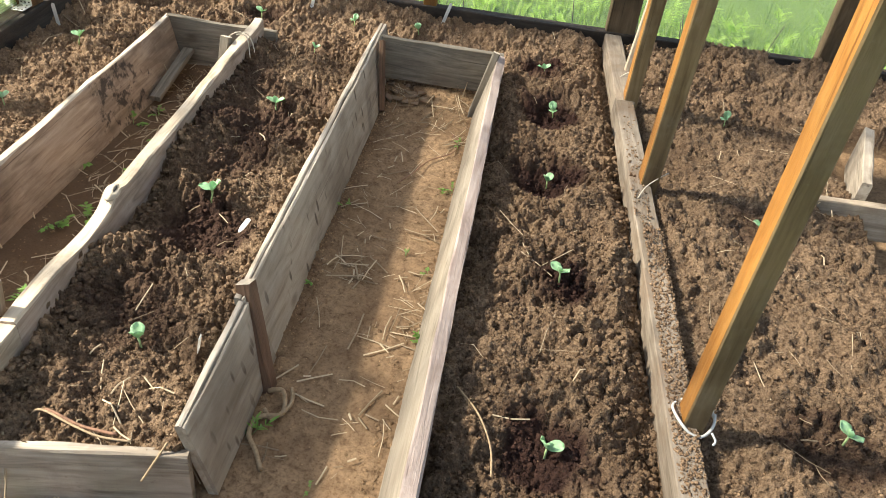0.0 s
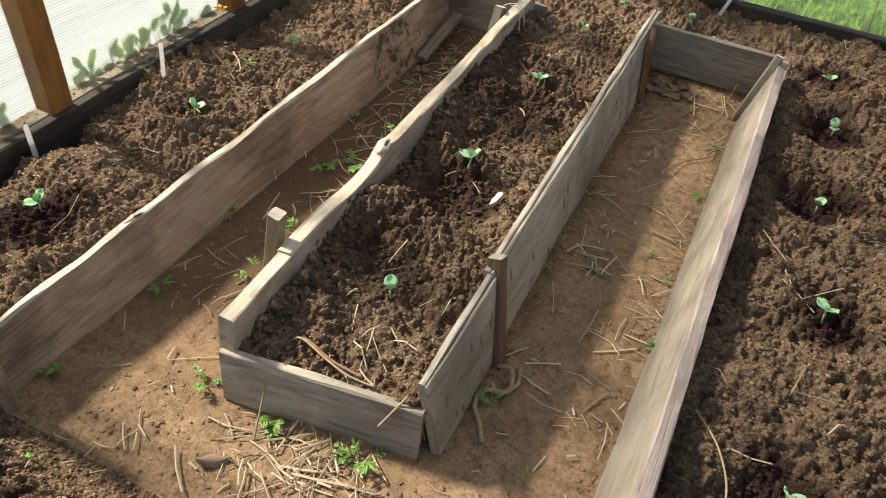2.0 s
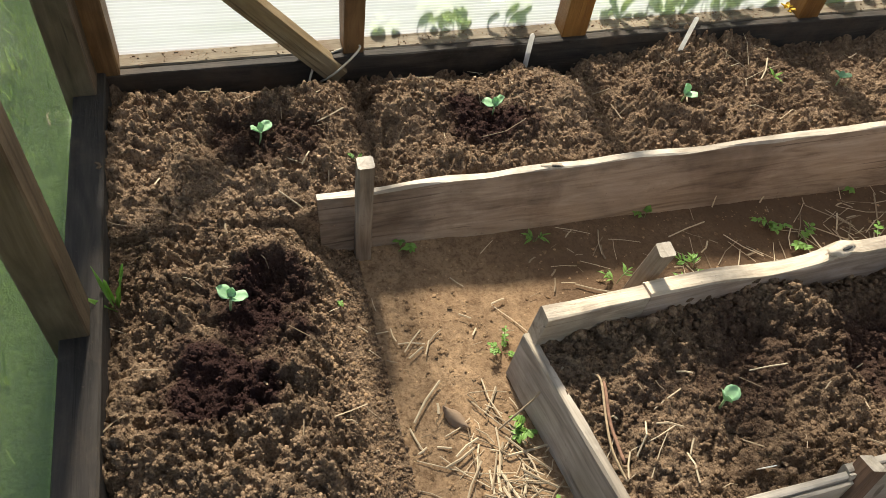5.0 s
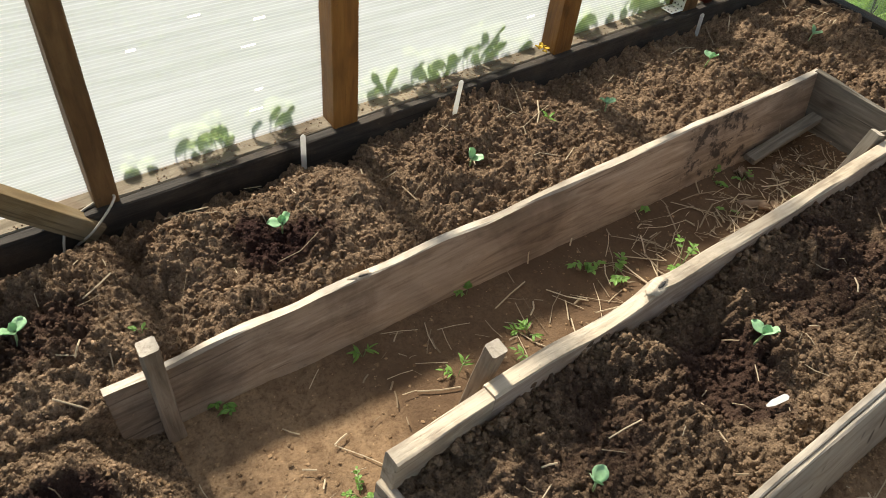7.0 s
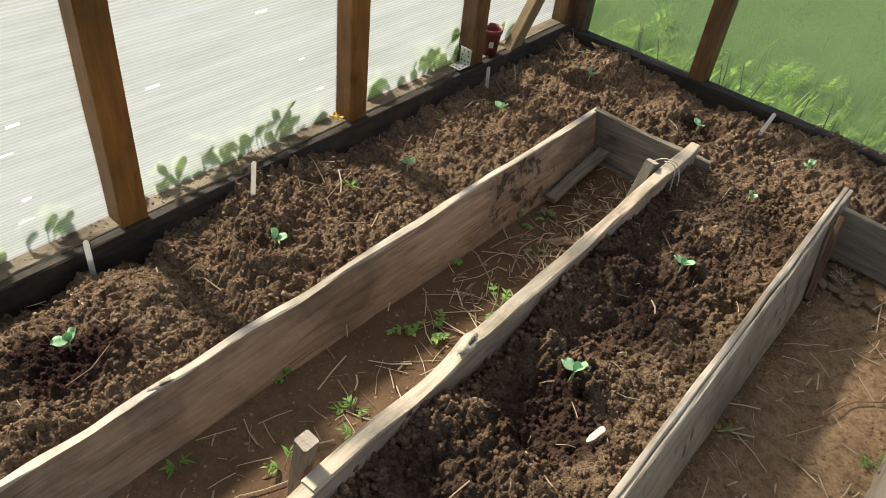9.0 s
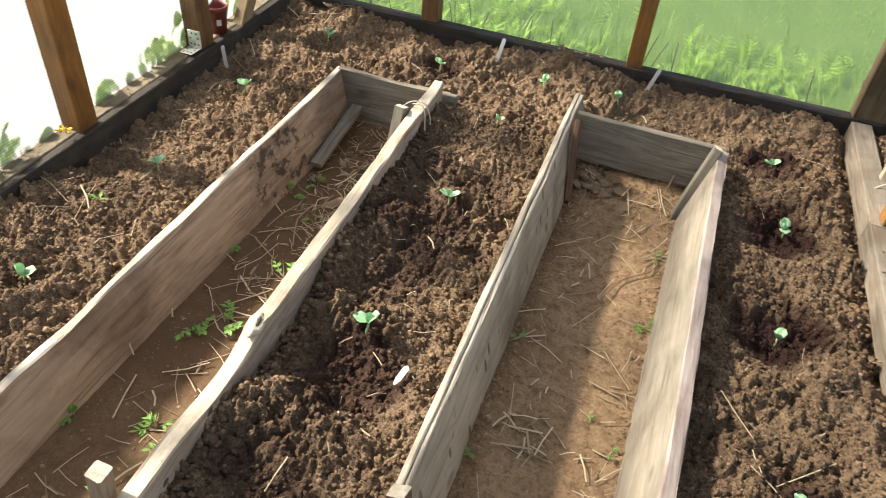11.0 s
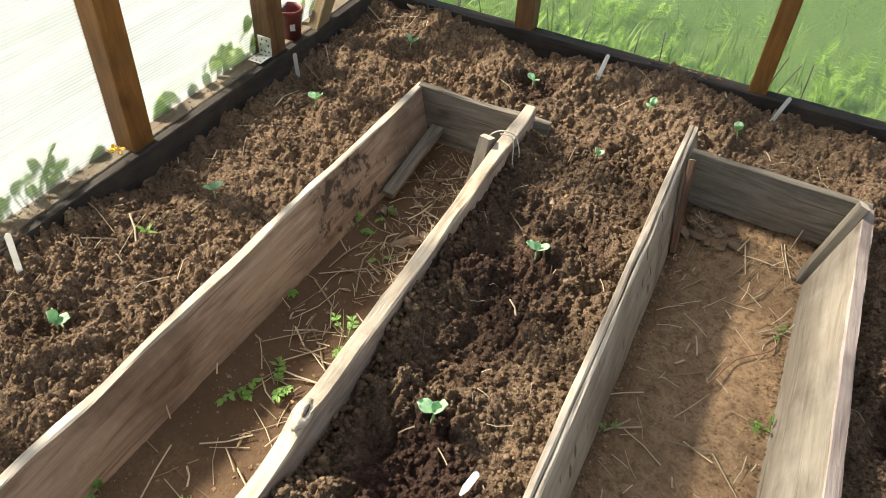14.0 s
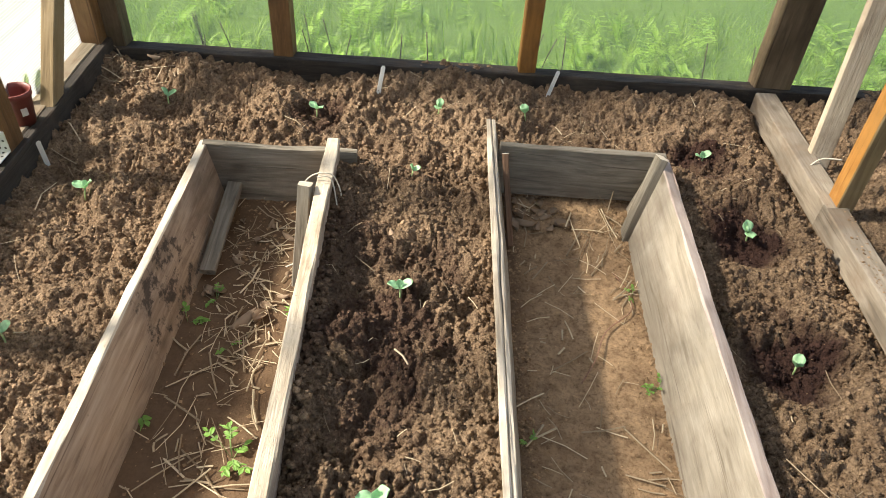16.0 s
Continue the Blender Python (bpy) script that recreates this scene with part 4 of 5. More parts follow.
bed_board("grey cross board at the end of the narrow path", (-0.965, 2.185, 0.262), (-0.455, 2.215, 0.245), 0.026, 0.25, DARK_GREY_WOOD, (0, 0, 1), 8, 0.005, None, 20)
bed_board("grey grained cross board at the path's end", (0.03, 2.262, 0.278), (0.60, 2.255, 0.270), 0.028, 0.20, DARK_GREY_WOOD, (0, 0, 1), 9, 0.003, None, 20)
bed_board("wide pale grey plank leaning outward beside the path", (0.590, 2.24, 0.268), (0.545, -0.75, 0.245), 0.040, 0.30, RIM_WOOD, (0.27, 0, 1), 10, 0.006, edge_wood=PINK_EDGE_WOOD)
bed_board("pale board at the corner of a bed by the posts", (2.05, 1.60, 0.24), (2.22, 2.10, 0.24), 0.04, 0.2, GREY_WOOD, (0, 0, 1), 11, 0.004, None, 12)
bed_board("pale cross board beside the far bed", (1.80, 1.52, 0.20), (2.5, 1.50, 0.21), 0.035, 0.15, PALE_WOOD, (0, 0, 1), 12, 0.004, None, 12)


def knot(parent, place, size, turn):
    """A curl of wood standing proud of a board's edge."""
    bmx = bmesh.new()
    bmesh.ops.create_uvsphere(bmx, u_segments=18, v_segments=10, radius=1.0)
    for v in bmx.verts:
        d = v.co.normalized()
        v.co = Vector((d.x * size[0], d.y * size[1], d.z * size[2])) * (1 + 0.28 * noise.noise(d * 2.3 + Vector(place) * 9) + 0.10 * math.sin(d.x * 9))
    for f in bmx.faces:
        f.smooth = True
    ob = part("knot", bmx, TAN_SUNLIT_EDGE_WOOD, None, "curled knot in the wood")
    ob.matrix_world = pose(*place, 0, 0, turn)
    ob.parent = parent
    ob.matrix_parent_inverse = parent.matrix_world.inverted()
    bmx = bmesh.new()
    bmesh.ops.create_uvsphere(bmx, u_segments=14, v_segments=8, radius=1.0)
    for v in bmx.verts:
        v.co = Vector((v.co.x * size[0] * 0.22, v.co.y * size[1] * 0.42, v.co.z * size[2] * 0.3)) * (1 + 0.3 * noise.noise(v.co * 2.0))
    hole = part("hole", bmx, HOLE, ob, "dark hole in the knot")
    hole.location = (size[0] * 0.42, size[1] * 0.12, size[2] * 0.82)


boards = {o["label"]: o for o in scene.collection.objects if o.name.startswith("bed_board")}
knot(boards["long knotty board with a wavy pale top edge"], (-0.503, 0.757, 0.293), (0.022, 0.042, 0.013), 12)
knot(boards["long brown waney-edged board holding the bed along the side wall"], (-0.992, 0.17, 0.203), (0.013, 0.036, 0.010), -8)

# ---- stakes ----
def stake(foot, head, w, d, label, seed, mat=STAKE_WOOD):
    t = Vector(head) - Vector(foot)
    side = Vector((0, 1, 0)) if abs(t.normalized().y) < 0.8 else Vector((1, 0, 0))
    ob = timber("stake", foot, head, w, d, mat, up=side, seg=8, rough=0.004, seed=seed)
    ob.data.materials.append(WORN_SUNLIT_WOOD)
    ob.data.polygons[len(ob.data.polygons) - 1].material_index = 1
    return tagged(ob, label, "stake")


stake((-0.935, -0.364, -0.05), (-0.930, -0.369, 0.36), 0.042, 0.042, "short square grey stake holding the board", 201)
stake((-0.606, 0.272, -0.03), (-0.530, 0.252, 0.372), 0.038, 0.040, "square stake with a pale sawn top", 202)
stake((0.100, 0.378, -0.02), (0.016, 0.487, 0.280), 0.042, 0.046, "thin brown stake leaning on the plank", 203, BROWN_STAKE_WOOD)
stake((0.085, 2.06, 0.0), (0.045, 2.215, 0.27), 0.022, 0.04, "thin brown stake in the corner of the path", 204, BROWN_STAKE_WOOD)
stake((0.485, 2.14, 0.0), (0.565, 2.225, 0.292), 0.03, 0.055, "dark grey stake leaning against the plank", 205, DARK_GREY_WOOD)
stake((-0.600, 1.82, 0.0), (-0.575, 1.93, 0.315), 0.04, 0.045, "round-topped grey stake tied with string", 206, DARK_GREY_WOOD)

# ---- lying and leaning timber, ties, pot ----
tagged(timber("batten", (-0.885, 1.80, 0.045), (-0.872, 2.16, 0.125), 0.05, 0.025, DARK_GREY_WOOD, seg=8, seed=301), "short grey batten lying against the board", "batten")
tagged(timber("brace", (-1.565, -0.315, 0.165), (-1.60, -1.0, 0.86), 0.050, 0.068, OLIVE_WOOD, up=(0, 1, 0.5), seg=8, seed=302), "slanting square brace tied at the foot of a wall post", "brace")
tagged(timber("brace", (-1.548, 2.245, 0.13), (-1.588, 2.77, 0.72), 0.05, 0.072, OLIVE_WOOD, up=(0, -1, 0.6), seg=8, seed=303), "slanting pale brace in the corner of the greenhouse", "brace")


def on_ground(x, y):
    return float(height([x], [y])[0])


def cord(name, pts, radius, mat, label, category, sub=5):
    """A cord through the points, rounded between them."""
    pts = [Vector(p) for p in pts]
    out = []
    for i in range(len(pts) - 1):
        p0, p1, p2, p3 = pts[max(i - 1, 0)], pts[i], pts[i + 1], pts[min(i + 2, len(pts) - 1)]
        for k in range(sub):
            t = k / sub
            out.append(0.5 * ((2 * p1) + (p2 - p0) * t + (2 * p0 - 5 * p1 + 4 * p2 - p3) * t * t + (3 * p1 - p0 - 3 * p2 + p3) * t**3))
    out.append(pts[-1])
    return tagged(tube(name, out, radius, mat), label, category)


cord("string", [(-0.60, 1.93, 0.285), (-0.565, 1.955, 0.318), (-0.525, 1.965, 0.326), (-0.497, 1.97, 0.310), (-0.478, 1.965, 0.255), (-0.476, 1.94, 0.195), (-0.482, 1.915, 0.185), (-0.488, 1.935, 0.24), (-0.505, 1.955, 0.314), (-0.545, 1.945, 0.322)], 0.0022, STRING, "pale string tying the stake to the board", "string")
cord("string", [(-0.615, 1.80, 0.02), (-0.57, 1.83, 0.035), (-0.555, 1.86, 0.02), (-0.60, 1.88, 0.03), (-0.65, 1.86, 0.02)], 0.003, STRING, "loose end of pale string on the path", "string")
cord("string", [(-1.56, -0.40, 0.12), (-1.53, -0.36, 0.17), (-1.535, -0.30, 0.225), (-1.575, -0.27, 0.235), (-1.60, -0.31, 0.215), (-1.57, -0.40, 0.20), (-1.545, -0.43, 0.16), (-1.54, -0.44, 0.11)], 0.0036, STRING, "thick pale string round the foot of the brace", "string")
ring = [(1.222 + 0.052 * math.cos(a * 0.45), 0.33 + 0.06 * math.sin(a * 0.45), 0.205 + 0.012 * math.sin(a)) for a in range(15)]
cord("wire_loop", ring, 0.004, WIRE, "white wire loop round the foot of the post", "wire", 3)
cord("wire_loop", [(1.262, 0.28, 0.205), (1.27, 0.262, 0.198), (1.262, 0.25, 0.196)], 0.003, WIRE, "loose white wire end at the kerb plank", "wire")
cord("string", [(1.16, 1.32, 0.20), (1.19, 1.38, 0.215), (1.235, 1.42, 0.235), (1.275, 1.46, 0.24)], 0.0022, STRING, "pale string end tied at the post", "string")
cord("string", [(1.13, 2.33, 0.19), (1.19, 2.36, 0.225), (1.26, 2.35, 0.235)], 0.003, STRING, "pale string end at the batten", "string")
cord("straw_stem", [(-0.010, -0.002, 0.194), (-0.031, -0.034, 0.160), (-0.052, -0.066, 0.126)], 0.003, STALK, "short pale straw hanging over the corner of the board", "straw")
cord("root", [(0.105, 0.34, 0.012), (0.15, 0.33, 0.03), (0.165, 0.27, 0.012), (0.11, 0.24, 0.02), (0.10, 0.19, 0.012), (0.135, 0.14, 0.014), (0.165, 0.09, 0.010)], 0.007, STALK, "pale crooked root on the path", "root")
cord("root", [(0.165, 0.36, 0.012), (0.18, 0.30, 0.02), (0.145, 0.25, 0.012), (0.115, 0.27, 0.02)], 0.006, STALK, "pale crooked root on the path", "root")
cord("twig", [(0.262, 1.46, 0.012), (0.31, 1.54, 0.02), (0.36, 1.66, 0.016), (0.45, 1.75, 0.018), (0.455, 1.84, 0.016), (0.42, 1.93, 0.012)], 0.0022, TWIG, "thin red-brown twig on the path", "twig")
cord("grass_stalk", [(-0.36, 0.03, 0.165), (-0.33, 0.035, 0.185), (-0.24, 0.01, 0.18), (-0.17, -0.005, 0.178), (-0.10, 0.0, 0.172)], 0.003, STALK, "dry bent stem lying along the end board", "stem")
cord("grass_stalk", [(-0.345, 0.05, 0.165), (-0.31, 0.04, 0.178), (-0.23, 0.02, 0.17), (-0.14, 0.012, 0.172)], 0.004, TWIG, "dry bent stem lying along the end board", "stem")
cord("grass_stalk", [(0.62, 0.33, 0.165), (0.68, 0.24, 0.185), (0.72, 0.15, 0.18), (0.73, 0.07, 0.17)], 0.0028, STALK, "long dry grass stem on the soil", "stem")


def lathe(profile, sides, name, mat, parent, at=(0, 0, 0)):
    vs, fs = [], []
    for r, z in profile:
        for k in range(sides):
            a = 2 * math.pi * k / sides
            vs.append((r * math.cos(a), r * math.sin(a), z))
    for i in range(len(profile) - 1):
        for k in range(sides):
            p, q = i * sides + k, i * sides + (k + 1) % sides
            fs.append((p, q, q + sides, p + sides))
    ob = part(name, mesh_of(name, vs, fs, mat, True), mat, parent)
    ob.location = at
    return ob


pot = tagged(empty("plant_pot", (-1.585, 2.255, 0.252)), "empty dark red plastic pot on the sill behind a post", "pot")
lathe([(0.001, 0.003), (0.034, 0.003), (0.036, 0.0), (0.047, 0.105), (0.051, 0.105), (0.053, 0.125), (0.049, 0.126), (0.046, 0.105), (0.033, 0.01), (0.001, 0.010)], 28, "body", POT, pot)
bm = bmesh.new()
bmesh.ops.create_cube(bm, size=1.0, matrix=Matrix.Translation((0.030, -0.030, 0.06)) @ Matrix.Rotation(radians(-45), 4, "Z") @ Matrix.Diagonal((0.002, 0.020, 0.028, 1)))
part("sticker", bm, TAG, pot, "small white paper sticker")


def bracket():
    """Perforated steel angle on the sill at the foot of a post."""
    top_ob = tagged(empty("angle_bracket", (-1.555, 2.070, 0.262)), "perforated zinc angle bracket screwed to post and sill", "bracket")
    for name, m in (("plate", Matrix.Translation((-0.02, -0.035, 0.0))), ("upright_plate", Matrix.Translation((-0.02, 0.0, 0.037)) @ Matrix.Rotation(radians(90), 4, "X"))):
        bmx = bmesh.new()
        bmesh.ops.create_cube(bmx, size=1.0, matrix=m @ Matrix.Diagonal((0.06, 0.072, 0.003, 1)))
        bmesh.ops.bevel(bmx, geom=bmx.edges[:], offset=0.001, segments=1, affect="EDGES")
        plate = part(name, bmx, ZINC, top_ob)
        for px, py in [(-0.018, -0.024), (0.0, -0.024), (0.018, -0.024), (-0.018, 0.0), (0.018, 0.002), (-0.01, 0.022), (0.012, 0.022)]:
            bmy = bmesh.new()
            bmesh.ops.create_cone(bmy, cap_ends=True, segments=10, radius1=0.004, radius2=0.004, depth=0.0042, matrix=m @ Matrix.Translation((px, py, 0)))
            part("screw_hole", bmy, HOLE, plate)


bracket()


# ---- leaves ----
def leaf_mesh(name, length, width, cup, droop, mat, pointed=0.0, rows=7, cols=5, thick=0.0007, sheet=False):
    """A leaf along +x from the origin, cupped across and bent down along its length."""
    vs, fs = [], []
    for side in (0,) if sheet else (0, 1):
        for i in range(rows):
            u = i / (rows - 1)
            half = width / 2 * (math.sin(math.pi * min(1, (u * 0.95 + 0.03) ** (1.25 - 0.35 * pointed))) ** (0.55 + pointed * 0.75))
            for j in range(cols):
                v = j / (cols - 1) * 2 - 1
                z = cup * (v * v) * width * 0.5 - droop * u * u * length + 0.03 * length * math.sin(u * 9) * v
                vs.append((u * length, v * half, z - side * thick))
    n = rows * cols
    for i in range(rows - 1):
        for j in range(cols - 1):
            p = i * cols + j
            fs += [(p, p + cols, p + cols + 1, p + 1)] + ([] if sheet else [(n + p, n + p + 1, n + p + cols + 1, n + p + cols)])
    if sheet:
        return mesh_of(name, vs, fs, mat, True)
    edge = [j for j in range(cols)] + [i * cols + cols - 1 for i in range(1, rows)] + [(rows - 1) * cols + j for j in range(cols - 2, -1, -1)] + [i * cols for i in range(rows - 2, 0, -1)]
    for a, b in zip(edge, edge[1:] + edge[:1]):
        fs.append((a, b, n + b, n + a))
    return mesh_of(name, vs, fs, mat, True)


COTYLEDON = leaf_mesh("cotyledon", 0.030, 0.0265, 0.3, 0.12, LEAF)
TRUE_LEAF = leaf_mesh("true_leaf", 0.019, 0.017, 0.5, -0.2, LEAF, 0.2)


def seedling_kind(lift_a, lift_b, young):
    top_ob = empty("seedling")
    pts = [Vector((0, 0, -0.02)), Vector((0.002, 0, 0.006)), Vector((0.003, 0.001, 0.017))]
    tube("stem", pts, 0.0022, STEM, top_ob)
    for yaw, lift in ((0, lift_a), (172, lift_b)):
        leaf = part("leaf", COTYLEDON, LEAF, top_ob)
        leaf.matrix_basis = pose(0.003, 0.001, 0.017) @ pose(0, 0, 0, 0, 0, yaw) @ pose(0, 0, 0, 0, -lift, 0)
    for k in range(young):
        leaf = part("leaf", TRUE_LEAF, LEAF, top_ob)
        leaf.matrix_basis = pose(0.003, 0.001, 0.018) @ pose(0, 0, 0, 0, -55, 80 + 150 * k)
    return tagged(top_ob, "young green seedling with two round leaves in loose soil", "seedling", "seedlings")


STEM = plain("pale_stem", (0.36, 0.50, 0.22), 0.5, var=0.15, scale=90)
KINDS = [seedling_kind(28, 42, 1), seedling_kind(62, 22, 1), seedling_kind(38, 72, 0)]
for k, (x, y, turn, size) in enumerate(SEEDLINGS):
    m = pose(x, y, on_ground(x, y) + 0.008, 0, 0, turn) @ pose(0, 0, 0, (k * 37) % 17 - 8, (k * 53) % 15 - 7, 0)
    ob = copy_thing(KINDS[k % 3], m) if k > 2 else KINDS[k]
    ob.matrix_basis = m
    ob.scale = (size * 1.3,) * 3

# white plant labels: place of the foot, lean, turn
for k, (x, y, turn, lean, pitch, n) in enumerate([(-1.525, 0.285, 82, -4, 2, 0.13), (-1.452, 0.815, 80, 2, 4, 0.13), (-1.505, 2.168, 60, 10, -8, 0.12), (-0.43, 2.70, 20, -10, 14, 0.12), (0.252, 2.80, 12, -10, 20, 0.11), (-0.060, 0.297, 85, 17.5, -18.0, 0.10), (-0.135, 0.832, -12, -80, 0, 0.046)]):
    bm = bmesh.new()
    w = 0.0085
    pts = [(-w * 0.3, -0.02), (w * 0.3, -0.02), (w, 0.0), (w, n - 0.006), (w * 0.4, n), (-w * 0.4, n), (-w, n - 0.006), (-w, 0.0)]
    front = [bm.verts.new((px, 0.0008, pz)) for px, pz in pts]
    back = [bm.verts.new((px, -0.0008, pz)) for px, pz in pts]
    bm.faces.new(front[::-1])
    bm.faces.new(back)
    for a in range(8):
        bm.faces.new((front[a], front[(a + 1) % 8], back[(a + 1) % 8], back[a]))
    ob = part("plant_label", bm, TAG, None)
    ob.matrix_basis = pose(x, y, on_ground(x, y) + (0.022 if lean < -60 else 0.002), 0, 0, turn) @ pose(0, 0, 0, lean, pitch, 0)
    tagged(ob, "white plastic plant label lying on the soil" if lean < -60 else "white plastic plant label stuck in the soil", "plant label", "plant labels")


# ---- weeds ----
WEED_LEAVES = [leaf_mesh("weed_leaf", 0.035, 0.022, 0.4, 0.35, WEED, 0.5), leaf_mesh("weed_leaf", 0.05, 0.012, 0.5, 0.3, WEED, 0.8), leaf_mesh("weed_leaf", 0.018, 0.014, 0.3, 0.2, WEED, 0.2)]


def weed(x, y, size, count, which, seed, label="small green weed growing beside the board"):
    """Several stems spreading from one root, with leaves in pairs along them."""
    rnd = random.Random(seed)
    top_ob = tagged(empty("weed", (x, y, on_ground(x, y))), label, "weed", "weeds on the path")
    for k in range(max(2, round(count / 3.5))):
        an, reach, rise = radians(rnd.uniform(0, 360)), size * rnd.uniform(0.45, 1.15), rnd.uniform(0.008, 0.012 + size * 0.5)
        d = Vector((math.cos(an), math.sin(an), 0))
        tube("stem", [Vector((0, 0, -0.006)), d * reach * 0.45 + Vector((0, 0, rise * 0.8)), d * reach + Vector((0, 0, rise))], 0.0011, WEED_STEM, top_ob, 4).matrix_parent_inverse = Matrix()
        for u in (0.4, 0.62, 0.85, 1.0)[rnd.randrange(2):]:
            for side in (-1, 1) if u < 0.99 else (0,):
                leaf = part("leaf", WEED_LEAVES[which if rnd.random() < 0.8 else rnd.randrange(3)], WEED, top_ob)
                p = d * reach * u + Vector((0, 0, rise * (0.45 + 0.55 * u)))
                leaf.matrix_basis = pose(*p, 0, 0, math.degrees(an) + side * rnd.uniform(35, 75)) @ pose(0, 0, 0, rnd.uniform(-20, 20), -rnd.uniform(0, 40), 0) @ Matrix.Scale(rnd.uniform(0.34, 0.7) * min(1.0, size / 0.035), 4)


WEED_STEM = plain("weed_stem", (0.20, 0.30, 0.10), 0.6, var=0.2, scale=90)
for k, (x, y, size, count, which) in enumerate([
        (-0.90, 1.62, 0.05, 8, 0), (-0.925, 1.275, 0.035, 6, 0), (-0.66, 1.17, 0.085, 24, 0), (-0.84, 1.72, 0.05, 9, 2), (-0.76, 1.53, 0.05, 7, 2),
        (0.305, 2.335, 0.045, 12, 2), (0.470, 1.83, 0.03, 9, 2), (0.485, 1.455, 0.045, 22, 2), (-0.55, -0.095, 0.055, 26, 2), (-0.335, -0.105, 0.045, 14, 0),
        (-0.08, -0.10, 0.06, 26, 1), (0.10, 0.19, 0.05, 14, 1), (0.30, 0.06, 0.02, 5, 2), (0.478, 0.39, 0.03, 10, 2), (0.492, 0.615, 0.035, 9, 2),
        (-0.955, -0.25, 0.045, 9, 0), (-0.895, 0.12, 0.04, 7, 1), (-0.83, 0.90, 0.06, 13, 0), (-0.75, 0.96, 0.06, 14, 0), (-0.71, 0.56, 0.05, 12, 1),
        (-0.75, -0.485, 0.02, 5, 2), (-1.137, -0.365, 0.02, 4, 0), (-0.925, 0.50, 0.03, 5, 0), (-0.70, 0.30, 0.05, 7, 1), (-0.62, 0.50, 0.05, 12, 1),
        (0.095, 0.80, 0.03, 6, 2), (0.10, 1.25, 0.025, 6, 2), (0.37, 1.03, 0.02, 5, 2), (0.46, 0.95, 0.03, 7, 2), (-0.52, 1.45, 0.03, 9, 1)]):
    weed(x, y, size, count, which, 400 + k)
blade = leaf_mesh("grass_blade", 0.12, 0.009, 0.5, 0.05, WEED, 0.3)
tuft = tagged(empty("grass_tuft", (-0.77, -1.0, on_ground(-0.77, -1.0))), "few bright blades of grass by the wall", "grass")
for k in range(5):
    part("blade", blade, WEED, tuft).matrix_basis = pose(0.006 * k, 0.004 * (k % 3), -0.01, 0, -82 + 6 * k, 70 * k)
thin = tagged(empty("seedling", (-1.315, 1.13, on_ground(-1.315, 1.13))), "thin pale sprout lying over on the soil", "seedling", "seedlings")
for k in range(4):
    part("leaf", WEED_LEAVES[1], WEED, thin).matrix_basis = pose(0, 0, 0.008, 0, -14 - 12 * k, 20 + 85 * k) @ Matrix.Scale(0.8, 4)


# ---- straw, dead leaves ----
def straw_heap(name, spots, seed, label):
    """Dry stalks: spots are (x, y, spread x, spread y, count, longest)."""
    rnd = random.Random(seed)
    vs, fs = [], []
    for cx, cy, sx, sy, count, longest in spots:
        for _ in range(round(count * (0.85 if name == "bed_straw" else 1.05))):
            x, y = cx + rnd.gauss(0, sx), cy + rnd.gauss(0, sy)
            if name == "path_straw" and (abs(x + 0.51) < 0.06 or abs(x - 0.045) < 0.05 or abs(x - 0.56) < 0.06):
                continue
            ln, an, r = longest * (0.2 + 1.1 * rnd.random() ** 1.6), rnd.uniform(0, math.pi), (0.0005 + 0.0012 * rnd.random() ** 2) * (1.05 if name == "bed_straw" else 1.3)
            bend = rnd.gauss(0, 0.18)
            z0 = rnd.uniform(0.002, 0.012)
            n0 = len(vs)
            d = Vector((math.cos(an), math.sin(an), 0))
            side = Vector((-d.y, d.x, 0))
            zs_ = [on_ground(x + d.x * ln * u, y + d.y * ln * u) for u in (-0.5, 0.0, 0.5)]
            mid = max(zs_[1], (zs_[0] + zs_[2]) / 2)
            for u, zz in ((-0.5, zs_[0]), (0.0, mid), (0.5, zs_[2])):
                c = Vector((x, y, zz + z0 + r)) + d * ln * u + side * bend * ln * (0.25 - u * u)
                vs += [c + side * r * 1.5, c + Vector((0, 0, r)), c - side * r * 1.5, c - Vector((0, 0, r))]
            for i in (0, 4):
                for k in range(4):
                    fs.append((n0 + i + k, n0 + i + (k + 1) % 4, n0 + i + 4 + (k + 1) % 4, n0 + i + 4 + k))
            fs += [(n0 + 3, n0 + 2, n0 + 1, n0), (n0 + 8, n0 + 9, n0 + 10, n0 + 11)]
    ob = part(name, mesh_of(name, vs, fs, STRAW), STRAW, None)
    return tagged(ob, label, "straw", kind="stuff")


